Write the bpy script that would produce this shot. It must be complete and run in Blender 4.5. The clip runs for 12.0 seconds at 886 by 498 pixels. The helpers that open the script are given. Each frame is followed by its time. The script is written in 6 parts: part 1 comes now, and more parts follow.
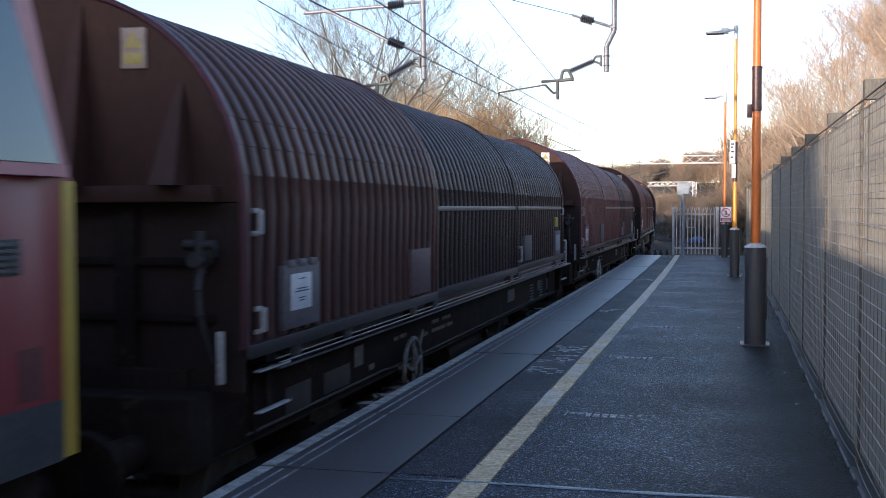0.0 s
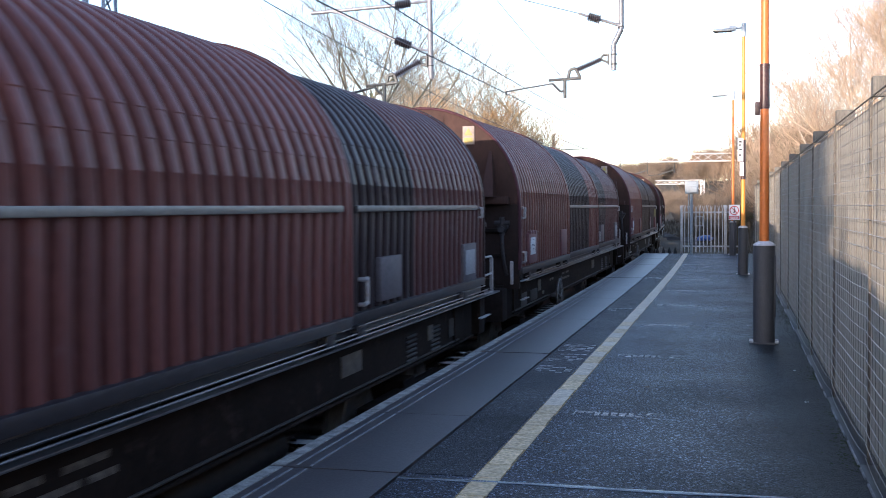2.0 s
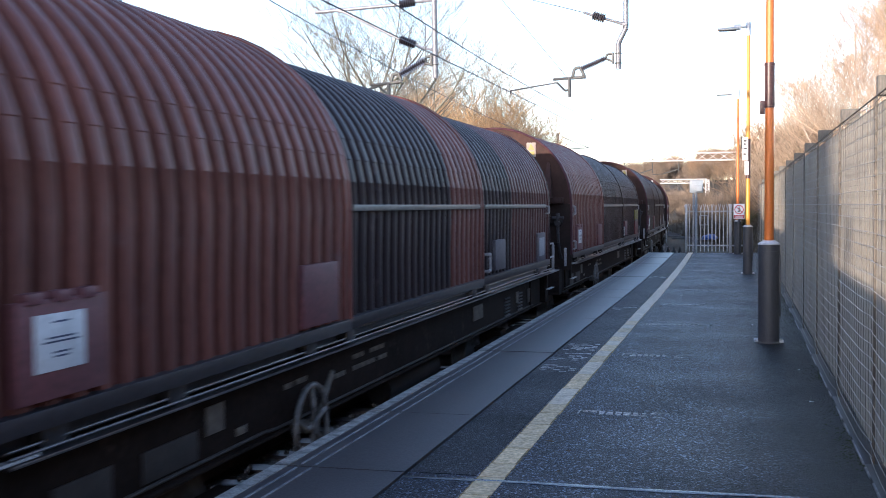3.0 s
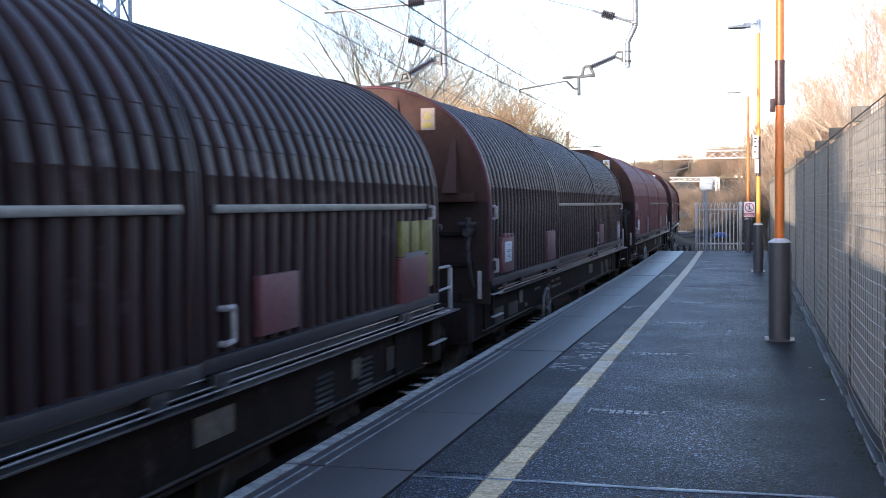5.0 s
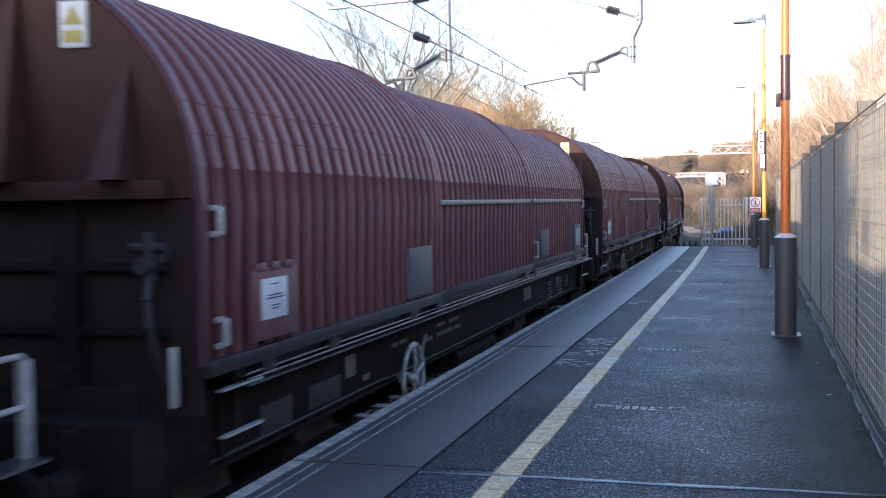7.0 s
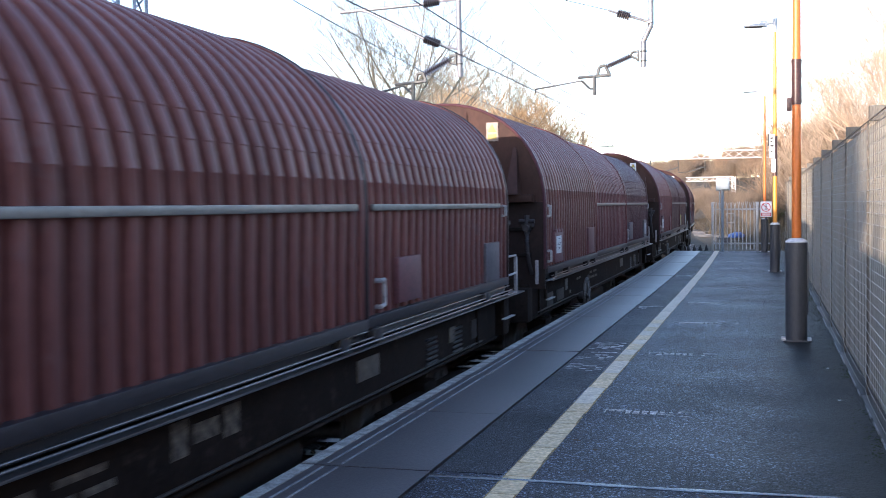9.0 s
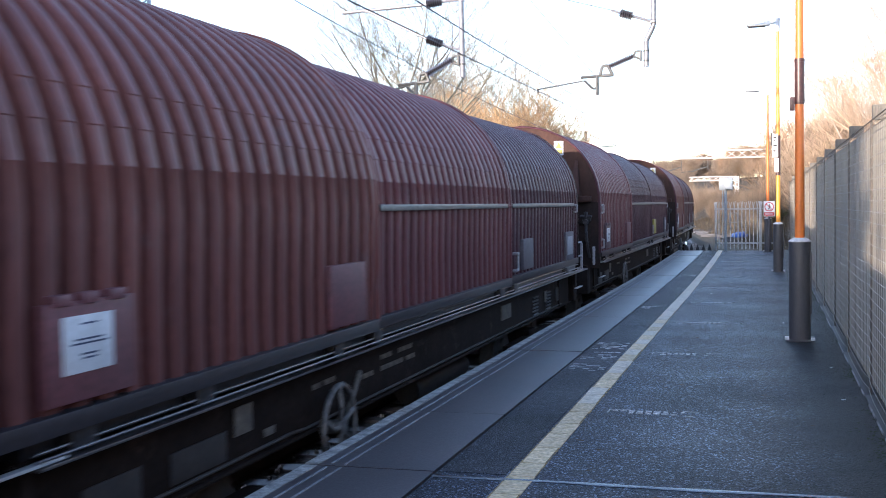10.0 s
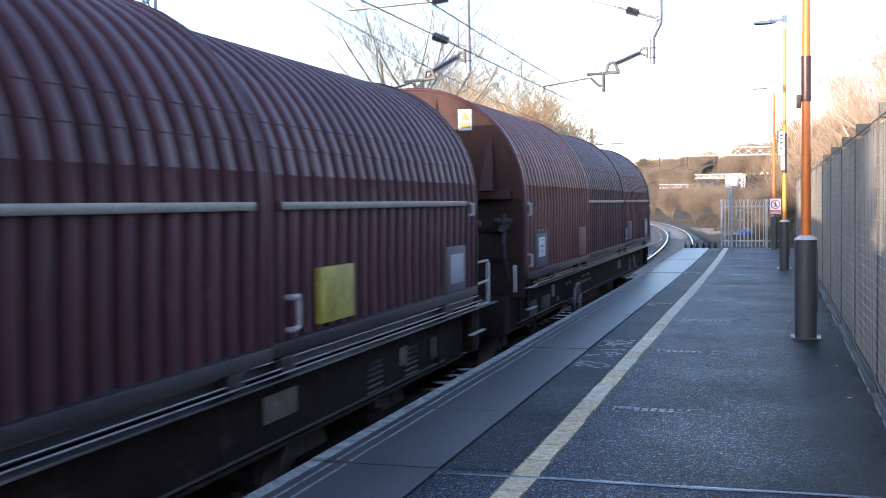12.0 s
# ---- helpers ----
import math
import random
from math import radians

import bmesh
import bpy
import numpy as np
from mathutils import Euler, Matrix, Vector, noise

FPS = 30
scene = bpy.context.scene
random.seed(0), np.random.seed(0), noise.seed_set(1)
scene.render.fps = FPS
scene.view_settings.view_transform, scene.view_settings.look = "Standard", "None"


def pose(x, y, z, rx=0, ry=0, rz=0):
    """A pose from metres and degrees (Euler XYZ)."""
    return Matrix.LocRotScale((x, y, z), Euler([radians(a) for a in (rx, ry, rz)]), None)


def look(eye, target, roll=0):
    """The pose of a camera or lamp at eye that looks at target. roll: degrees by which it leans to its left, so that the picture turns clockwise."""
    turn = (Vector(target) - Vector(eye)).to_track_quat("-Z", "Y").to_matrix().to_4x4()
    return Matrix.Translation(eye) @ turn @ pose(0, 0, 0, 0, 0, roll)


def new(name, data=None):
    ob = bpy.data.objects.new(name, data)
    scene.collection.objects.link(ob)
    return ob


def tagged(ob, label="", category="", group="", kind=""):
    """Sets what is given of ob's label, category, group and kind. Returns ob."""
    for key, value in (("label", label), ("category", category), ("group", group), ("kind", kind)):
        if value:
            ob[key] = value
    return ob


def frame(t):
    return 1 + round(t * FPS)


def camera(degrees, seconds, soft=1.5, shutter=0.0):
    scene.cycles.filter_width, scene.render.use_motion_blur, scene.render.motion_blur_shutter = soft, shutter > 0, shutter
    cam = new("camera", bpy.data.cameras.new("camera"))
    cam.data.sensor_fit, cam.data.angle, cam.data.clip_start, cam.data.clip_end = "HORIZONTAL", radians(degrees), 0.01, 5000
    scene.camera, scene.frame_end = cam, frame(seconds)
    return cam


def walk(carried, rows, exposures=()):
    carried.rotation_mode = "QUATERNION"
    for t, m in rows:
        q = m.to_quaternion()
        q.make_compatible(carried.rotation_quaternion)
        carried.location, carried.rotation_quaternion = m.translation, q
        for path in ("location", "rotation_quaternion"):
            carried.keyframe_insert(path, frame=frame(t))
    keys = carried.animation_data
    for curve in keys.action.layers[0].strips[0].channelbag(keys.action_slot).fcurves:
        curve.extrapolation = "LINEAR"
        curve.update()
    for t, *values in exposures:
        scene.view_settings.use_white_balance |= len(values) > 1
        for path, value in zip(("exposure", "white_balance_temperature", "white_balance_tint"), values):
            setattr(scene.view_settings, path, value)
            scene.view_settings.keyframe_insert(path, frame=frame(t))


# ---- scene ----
# metres; the platform's surface is z = 0, the track runs along +y, the train comes towards -y
RAIL = -0.915          # top of the rails
EDGE = -2.70           # platform edge
TRACK = EDGE - 1.46    # centre line of the near track
FENCE = 0.77           # face of the boundary fence
EYE = (0.0, 0.0, 1.55)
EV = 1.72              # exposure, in stops

cam = camera(42.81, 12.0, soft=0.8, shutter=0.2)
LOOK = [
    (0.0, 14.054, -2.090, -0.10), (0.5, 14.133, -2.115, -0.23), (1.0, 14.250, -2.145, -0.33),
    (1.5, 14.354, -2.138, -0.38), (2.0, 14.458, -2.120, -0.38), (2.5, 14.579, -2.140, -0.34),
    (3.0, 14.684, -2.165, -0.38), (5.0, 15.180, -2.212, -0.57), (5.5, 15.265, -2.280, -0.56),
    (6.0, 15.335, -2.325, -0.57), (6.5, 15.375, -2.368, -0.67), (7.0, 15.466, -2.390, -0.80),
    (9.0, 15.964, -2.195, -0.66), (9.5, 16.050, -2.179, -0.68), (10.0, 16.117, -2.180, -0.78),
    (10.5, 16.161, -2.202, -0.82), (11.0, 16.220, -2.240, -0.74), (11.5, 16.307, -2.292, -0.68),
    (12.0, 16.401, -2.335, -0.65)]


def aim(yaw, pitch, roll):
    """The camera's pose from its turn to the left of the track, its tilt and its roll, in degrees."""
    a, p = radians(yaw), radians(pitch)
    way = Vector((-math.sin(a) * math.cos(p), math.cos(a) * math.cos(p), math.sin(p)))
    return look(EYE, Vector(EYE) + way * 10, roll)


walk(cam, [(t, aim(a, p, r)) for t, a, p, r in LOOK],
     exposures=[(0, -0.45 + EV, 5870, 20), (1, -0.15 + EV, 5870, 20), (2.5, 0.0 + EV, 5870, 20), (5, 0.18 + EV, 5870, 20), (7, 0.26 + EV, 5870, 20), (12, 0.36 + EV, 5870, 20)])

# ---- world and light ----
SUN_EL, SUN_AZ = 9.4, -154.0    # degrees; azimuth from +y towards +x
world = bpy.data.worlds.new("world")
scene.world = world
world.use_nodes = True
wn = world.node_tree.nodes
sky = wn.new("ShaderNodeTexSky")
sky.sky_type, sky.sun_disc = "NISHITA", False
sky.sun_elevation, sky.sun_rotation = radians(SUN_EL + 3), radians(SUN_AZ)
sky.air_density, sky.dust_density, sky.ozone_density = 1.0, 0.8, 1.5
wn["Background"].inputs["Strength"].default_value = 0.15
world.node_tree.links.new(sky.outputs[0], wn["Background"].inputs["Color"])
sun = new("sun", bpy.data.lights.new("sun", "SUN"))
sun.data.energy, sun.data.angle, sun.data.color = 2.7, radians(0.6), (1.0, 0.82, 0.60)
to_sun = Vector((math.sin(radians(SUN_AZ)) * math.cos(radians(SUN_EL)),
                 math.cos(radians(SUN_AZ)) * math.cos(radians(SUN_EL)), math.sin(radians(SUN_EL))))
sun.matrix_world = look(to_sun * 50, (0, 0, 0))


# ---- materials ----
def mat(name, base, base2=None, rough=0.7, metal=0.0, scale=3.0, fine=40.0, bump=0.3, stretch=(1, 1, 1),
        amount=1.0, island=0.0, objvar=0.0, rough2=None, contrast=0.25, spec=0.5, dist=0.01, coords="Object", other=None, scuff=None):
    """A surface with stains at one scale and grain at another; stretch draws the stains out."""
    base2 = base2 or tuple(c * 0.6 for c in base)
    m = bpy.data.materials.new(name)
    m.use_nodes = True
    n, l = m.node_tree.nodes, m.node_tree.links
    b = n["Principled BSDF"]
    b.inputs["Metallic"].default_value = metal
    b.inputs["Specular IOR Level"].default_value = spec
    co = n.new("ShaderNodeTexCoord")
    mp = n.new("ShaderNodeMapping")
    mp.inputs["Scale"].default_value = stretch
    l.new(co.outputs[coords], mp.inputs["Vector"])
    big, small = n.new("ShaderNodeTexNoise"), n.new("ShaderNodeTexNoise")
    big.inputs["Scale"].default_value, small.inputs["Scale"].default_value = scale, fine
    big.inputs["Detail"].default_value, small.inputs["Detail"].default_value = 7, 4
    big.inputs["Roughness"].default_value = 0.62
    for t in (big, small):
        l.new(mp.outputs[0], t.inputs["Vector"])
    ramp = n.new("ShaderNodeValToRGB")
    ramp.color_ramp.elements[0].position, ramp.color_ramp.elements[1].position = 0.5 - contrast, 0.5 + contrast
    l.new(big.outputs[0], ramp.inputs[0])
    mix = n.new("ShaderNodeMix")
    mix.data_type = "RGBA"
    mix.inputs["A"].default_value, mix.inputs["B"].default_value = (*base2, 1), (*base, 1)
    l.new(ramp.outputs[0], mix.inputs["Factor"])
    grain = n.new("ShaderNodeMapRange")
    grain.inputs["From Min"].default_value, grain.inputs["From Max"].default_value = 0.25, 0.75
    grain.inputs["To Min"].default_value, grain.inputs["To Max"].default_value = 1 - 0.35 * amount, 1 + 0.35 * amount
    l.new(small.outputs[0], grain.inputs[0])
    hsv = n.new("ShaderNodeHueSaturation")
    paint = mix.outputs["Result"]
    if other:
        # a second coat beyond a line along the thing's length
        base_b, base_b2, at = other
        mix2, two = n.new("ShaderNodeMix"), n.new("ShaderNodeMix")
        mix2.data_type = two.data_type = "RGBA"
        mix2.inputs["A"].default_value, mix2.inputs["B"].default_value = (*base_b2, 1), (*base_b, 1)
        l.new(ramp.outputs[0], mix2.inputs["Factor"])
        sep, gt = n.new("ShaderNodeSeparateXYZ"), n.new("ShaderNodeMath")
        l.new(co.outputs["Object"], sep.inputs[0])
        gt.operation = "GREATER_THAN"
        gt.inputs[1].default_value = at
        l.new(sep.outputs["Y"], gt.inputs[0])
        l.new(gt.outputs[0], two.inputs["Factor"])
        l.new(paint, two.inputs["A"])
        l.new(mix2.outputs["Result"], two.inputs["B"])
        paint = two.outputs["Result"]
    if scuff:
        # rubbed and limed marks of their own shape
        tone, where, sc = scuff
        worn, edge, put = n.new("ShaderNodeTexNoise"), n.new("ShaderNodeMapRange"), n.new("ShaderNodeMix")
        put.data_type = "RGBA"
        worn.inputs["Scale"].default_value, worn.inputs["Detail"].default_value, worn.inputs["Roughness"].default_value = sc, 9, 0.7
        l.new(co.outputs["Object"], worn.inputs["Vector"])
        edge.inputs["From Min"].default_value, edge.inputs["From Max"].default_value = where, where + 0.12
        edge.inputs["To Max"].default_value = 0.65
        l.new(worn.outputs[0], edge.inputs[0])
        l.new(edge.outputs[0], put.inputs["Factor"])
        l.new(paint, put.inputs["A"])
        put.inputs["B"].default_value = (*tone, 1)
        paint = put.outputs["Result"]
    l.new(paint, hsv.inputs["Color"])
    value = grain.outputs[0]
    for on, node, out in ((island, "ShaderNodeNewGeometry", "Random Per Island"), (objvar, "ShaderNodeObjectInfo", "Random")):
        if on:
            g, r, mul = n.new(node), n.new("ShaderNodeMapRange"), n.new("ShaderNodeMath")
            r.inputs["To Min"].default_value, r.inputs["To Max"].default_value = 1 - on, 1 + on
            l.new(g.outputs[out], r.inputs[0])
            mul.operation = "MULTIPLY"
            l.new(value, mul.inputs[0])
            l.new(r.outputs[0], mul.inputs[1])
            value = mul.outputs[0]
    l.new(value, hsv.inputs["Value"])
    l.new(hsv.outputs[0], b.inputs["Base Color"])
    rr = n.new("ShaderNodeMapRange")
    rr.inputs["To Min"].default_value = rough if rough2 is None else rough2
    rr.inputs["To Max"].default_value = rough
    l.new(ramp.outputs[0], rr.inputs[0])
    l.new(rr.outputs[0], b.inputs["Roughness"])
    if bump:
        bp = n.new("ShaderNodeBump")
        bp.inputs["Strength"].default_value, bp.inputs["Distance"].default_value = bump, dist
        l.new(small.outputs[0], bp.inputs["Height"])
        l.new(bp.outputs[0], b.inputs["Normal"])
    return m


def asphalt_mat(name, dark, pale, share, stone, rough, dirt_shade_from=None):
    """Chippings in bitumen: stones of their own tone, some pale, in worn and stained areas."""
    m = bpy.data.materials.new(name)
    m.use_nodes = True
    n, l = m.node_tree.nodes, m.node_tree.links
    b = n["Principled BSDF"]
    b.inputs["Specular IOR Level"].default_value = 0.22
    co = n.new("ShaderNodeTexCoord")
    cells, wear, mottle = n.new("ShaderNodeTexVoronoi"), n.new("ShaderNodeTexNoise"), n.new("ShaderNodeTexNoise")
    cells.inputs["Scale"].default_value = stone
    wear.inputs["Scale"].default_value, wear.inputs["Detail"].default_value = 0.9, 6
    mottle.inputs["Scale"].default_value, mottle.inputs["Detail"].default_value = 9, 5
    for t in (cells, wear, mottle):
        l.new(co.outputs["Object"], t.inputs["Vector"])
    sep = n.new("ShaderNodeSeparateColor")
    l.new(cells.outputs["Color"], sep.inputs[0])
    tone = n.new("ShaderNodeValToRGB")
    e = tone.color_ramp.elements
    e[0].position, e[0].color = 0.0, (*[c * 0.45 for c in dark], 1)
    e[1].position, e[1].color = 1.0, (*pale, 1)
    k = e.new(share)
    k.color = (*[c * 1.5 for c in dark], 1)
    l.new(sep.outputs[0], tone.inputs[0])
    hsv = n.new("ShaderNodeHueSaturation")
    r1, r2, mul = n.new("ShaderNodeMapRange"), n.new("ShaderNodeMapRange"), n.new("ShaderNodeMath")
    for r, lo, hi in ((r1, 0.6, 1.4), (r2, 0.7, 1.3)):
        r.inputs["From Min"].default_value, r.inputs["From Max"].default_value = 0.3, 0.7
        r.inputs["To Min"].default_value, r.inputs["To Max"].default_value = lo, hi
    l.new(wear.outputs[0], r1.inputs[0])
    l.new(mottle.outputs[0], r2.inputs[0])
    mul.operation = "MULTIPLY"
    l.new(r1.outputs[0], mul.inputs[0])
    l.new(r2.outputs[0], mul.inputs[1])
    l.new(mul.outputs[0], hsv.inputs["Value"])
    l.new(tone.outputs[0], hsv.inputs["Color"])
    paint = hsv.outputs[0]
    if dirt_shade_from is not None:
        # silt and moss by the fence, spread wider as painted shade; ragged edge
        sep2, wob, add, span, silt_shade = (n.new("ShaderNode" + k) for k in ("SeparateXYZ", "TexNoise", "Math", "MapRange", "Mix"))
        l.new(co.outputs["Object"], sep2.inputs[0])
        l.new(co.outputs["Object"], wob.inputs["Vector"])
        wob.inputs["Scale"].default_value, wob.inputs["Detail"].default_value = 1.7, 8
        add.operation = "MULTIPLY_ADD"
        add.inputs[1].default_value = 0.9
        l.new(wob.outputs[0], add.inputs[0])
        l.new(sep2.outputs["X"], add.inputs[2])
        span.inputs["From Min"].default_value, span.inputs["From Max"].default_value = dirt_shade_from + 0.15, dirt_shade_from + 0.9
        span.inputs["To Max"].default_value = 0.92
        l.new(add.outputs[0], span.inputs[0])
        silt_shade.data_type = "RGBA"
        silt_shade.inputs["B"].default_value = (0.0125, 0.0120, 0.0105, 1)
        l.new(span.outputs[0], silt_shade.inputs["Factor"])
        l.new(paint, silt_shade.inputs["A"])
        paint = silt_shade.outputs["Result"]
    l.new(paint, b.inputs["Base Color"])
    rr = n.new("ShaderNodeMapRange")
    rr.inputs["To Min"].default_value, rr.inputs["To Max"].default_value = rough + 0.12, rough - 0.12
    l.new(wear.outputs[0], rr.inputs[0])
    l.new(rr.outputs[0], b.inputs["Roughness"])
    bp = n.new("ShaderNodeBump")
    bp.inputs["Strength"].default_value, bp.inputs["Distance"].default_value = 1.0, 0.012
    bp.invert = True
    l.new(cells.outputs["Distance"], bp.inputs["Height"])
    l.new(bp.outputs[0], b.inputs["Normal"])
    return m


M = dict(
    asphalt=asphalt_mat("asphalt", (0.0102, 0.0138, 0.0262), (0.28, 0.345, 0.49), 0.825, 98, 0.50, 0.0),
    asphalt_strip=asphalt_mat("asphalt_strip", (0.015, 0.018, 0.027), (0.17, 0.19, 0.24), 0.86, 110, 0.55),
    coping=mat("coping_concrete", (0.088, 0.077, 0.078), (0.043, 0.039, 0.043), 0.46, scale=1.3, fine=55, bump=0.35, amount=0.8, objvar=0.12, rough2=0.38, dist=0.004, scuff=((0.15, 0.14, 0.14), 0.63, 7.0)),
    white_line=mat("worn_white_paint", (0.44, 0.43, 0.40), (0.13, 0.126, 0.12), 0.7, scale=9, fine=70, bump=0.3, amount=0.9, contrast=0.18),
    yellow_line=mat("worn_yellow_white_paint", (0.80, 0.67, 0.45), (0.38, 0.28, 0.13), 0.75, scale=13, fine=40, bump=0.6, amount=1.2, objvar=0.12, contrast=0.3),
    ballast=mat("ballast_stone", (0.095, 0.088, 0.083), (0.045, 0.042, 0.04), 0.9, scale=6, fine=18, bump=1.0, amount=1.5, dist=0.05),
    brick_dark=mat("platform_wall_brick", (0.09, 0.08, 0.075), (0.04, 0.04, 0.04), 0.85, scale=3, fine=30, bump=0.5),
    steel_rail=mat("polished_rail_steel", (0.55, 0.55, 0.56), (0.4, 0.4, 0.42), 0.25, 1.0, scale=4, fine=60, bump=0.05),
    rail_rust=mat("rusty_rail_side", (0.10, 0.06, 0.045), (0.05, 0.03, 0.025), 0.85, scale=4, fine=60, bump=0.3),
    board=mat("weathered_fence_board", (0.43, 0.395, 0.315), (0.27, 0.247, 0.198), 0.85, scale=1.6, fine=38, bump=0.4, stretch=(3, 3, 0.7), objvar=0.05, amount=0.6, scuff=((0.19, 0.175, 0.14), 0.60, 2.6)),
    post=mat("dark_fence_post", (0.05, 0.047, 0.042), (0.03, 0.028, 0.025), 0.85, scale=3, fine=40, bump=0.4, stretch=(3, 3, 0.6)),
    wire=mat("galvanised_wire", (0.36, 0.35, 0.325), (0.22, 0.21, 0.195), 0.5, 0.3, scale=6, fine=60, bump=0.0),
    orange=mat("orange_pole_paint", (0.62, 0.17, 0.025), (0.50, 0.12, 0.02), 0.42, scale=2, fine=30, bump=0.1, amount=0.25),
    orange_yellow=mat("yellow_pole_paint", (0.68, 0.30, 0.04), (0.55, 0.22, 0.03), 0.42, scale=2, fine=30, bump=0.1, amount=0.25),
    black_tape=mat("maroon_band", (0.062, 0.024, 0.022), (0.040, 0.018, 0.017), 0.4, scale=3, fine=30, bump=0.1),
    grey_post=mat("grey_post_paint", (0.062, 0.064, 0.072), (0.042, 0.045, 0.052), 0.5, scale=2.5, fine=60, bump=0.15, stretch=(1, 1, 0.3), amount=0.4),
    cap=mat("pale_collar", (0.62, 0.62, 0.63), (0.45, 0.45, 0.46), 0.5, scale=6, fine=40, bump=0.1),
    grey_lamp=mat("grey_lamp_casing", (0.46, 0.50, 0.55), (0.36, 0.40, 0.45), 0.45, scale=4, fine=40, bump=0.05, amount=0.3),
    galv=mat("galvanised_steel", (0.36, 0.37, 0.385), (0.24, 0.25, 0.26), 0.45, 0.5, scale=5, fine=40, bump=0.1),
    white=mat("white_plate", (0.75, 0.76, 0.78), (0.62, 0.63, 0.65), 0.5, scale=4, fine=40, bump=0.05, amount=0.3),
    red_sign=mat("red_sign_paint", (0.55, 0.05, 0.06), (0.45, 0.04, 0.05), 0.5, scale=5, fine=40, bump=0.0, amount=0.2),
    black=mat("black_paint", (0.02, 0.02, 0.022), (0.012, 0.012, 0.013), 0.5, scale=4, fine=40, bump=0.1),
    blue_sheet=mat("blue_tarpaulin", (0.02, 0.09, 0.34), (0.015, 0.05, 0.2), 0.5, scale=3, fine=30, bump=0.5),
    earth=mat("winter_ground", (0.075, 0.058, 0.036), (0.04, 0.034, 0.02), 0.95, scale=0.5, fine=9, bump=1.0, amount=1.3, dist=0.08),
    lit_yellow=mat("faded_yellow_panel", (0.66, 0.58, 0.10), (0.45, 0.38, 0.10), 0.55, scale=4, fine=40, bump=0.1, amount=0.5),
)


def hood_mat(name, a, b, rough=0.40, other=None):
    return mat(name, a, b, rough, scale=1.1, fine=26, bump=0.12, stretch=(1, 2.2, 0.55), amount=0.6, rough2=rough + 0.14, contrast=0.25, dist=0.004, spec=0.15, other=other, scuff=((0.12, 0.085, 0.09), 0.60, 1.7))


H = dict(
    maroon=hood_mat("maroon_hood_paint", (0.168, 0.053, 0.054), (0.092, 0.033, 0.036)),
    brown=hood_mat("brown_hood_paint", (0.175, 0.060, 0.047), (0.092, 0.037, 0.031)),
    umber=hood_mat("umber_hood_paint", (0.088, 0.037, 0.031), (0.040, 0.020, 0.0185)),
    red=hood_mat("red_hood_paint", (0.168, 0.056, 0.048), (0.095, 0.036, 0.033)),
    plum=hood_mat("plum_hood_paint", (0.088, 0.033, 0.041), (0.044, 0.020, 0.026)),
    dark=hood_mat("sooty_hood_paint", (0.040, 0.0195, 0.0195), (0.0175, 0.0100, 0.0108)),
    patch_front=hood_mat("two_coat_hood_paint", (0.034, 0.0205, 0.0235), (0.0165, 0.0110, 0.0128), other=((0.108, 0.040, 0.038), (0.058, 0.025, 0.026), 4.3)),
    patch_rear=hood_mat("half_repainted_hood_paint", (0.034, 0.0205, 0.0235), (0.0165, 0.0110, 0.0128), other=((0.175, 0.062, 0.050), (0.092, 0.037, 0.032), 0.95)),
    bluish=hood_mat("blue_black_hood_paint", (0.034, 0.0205, 0.0235), (0.0165, 0.0110, 0.0128)),
)
T = dict(
    end_low=mat("dark_end_wall", (0.034, 0.0165, 0.013), (0.010, 0.0066, 0.006), 0.65, scale=1.6, fine=25, bump=0.2, amount=0.7, contrast=0.3, spec=0.2),
    end_red=mat("end_wall_paint", (0.060, 0.0225, 0.016), (0.020, 0.0105, 0.0085), 0.6, scale=1.3, fine=25, bump=0.15, stretch=(1, 1, 0.5), amount=0.6, contrast=0.3, spec=0.2),
    under=mat("grimy_underframe", (0.025, 0.0165, 0.0135), (0.010, 0.007, 0.006), 0.8, scale=2.2, fine=24, bump=0.4, amount=0.9, spec=0.1, scuff=((0.07, 0.05, 0.042), 0.60, 3.0)),
    rim=mat("worn_running_rail", (0.27, 0.265, 0.28), (0.06, 0.057, 0.06), 0.3, 0.8, scale=2, fine=30, bump=0.2, stretch=(1, 0.4, 1)),
    strip=mat("aluminium_strip", (0.21, 0.195, 0.18), (0.11, 0.10, 0.095), 0.45, 0.5, scale=3, fine=30, bump=0.1),
    locker=mat("grey_locker_paint", (0.115, 0.095, 0.105), (0.06, 0.05, 0.057), 0.55, scale=4, fine=30, bump=0.15),
    locker_red=mat("red_locker_paint", (0.16, 0.046, 0.052), (0.09, 0.032, 0.037), 0.55, scale=4, fine=30, bump=0.15),
    pale=mat("pale_handle_paint", (0.40, 0.37, 0.36), (0.20, 0.18, 0.18), 0.55, scale=9, fine=50, bump=0.1),
    wheel=mat("wheel_steel", (0.20, 0.19, 0.18), (0.08, 0.07, 0.065), 0.55, 0.5, scale=5, fine=30, bump=0.2),
    wheel_pale=mat("pale_splashed_wheel", (0.42, 0.43, 0.43), (0.16, 0.15, 0.15), 0.6, 0.2, scale=7, fine=30, bump=0.2, contrast=0.15),
    loco_red=mat("red_loco_paint", (0.22, 0.026, 0.030), (0.17, 0.021, 0.025), 0.42, scale=1.0, fine=30, bump=0.05, amount=0.25),
    loco_yellow=mat("yellow_loco_paint", (0.42, 0.28, 0.03), (0.33, 0.21, 0.03), 0.45, scale=2, fine=30, bump=0.05, amount=0.25),
    loco_grey=mat("grey_loco_paint", (0.045, 0.047, 0.05), (0.03, 0.03, 0.034), 0.6, scale=2, fine=30, bump=0.1),
)
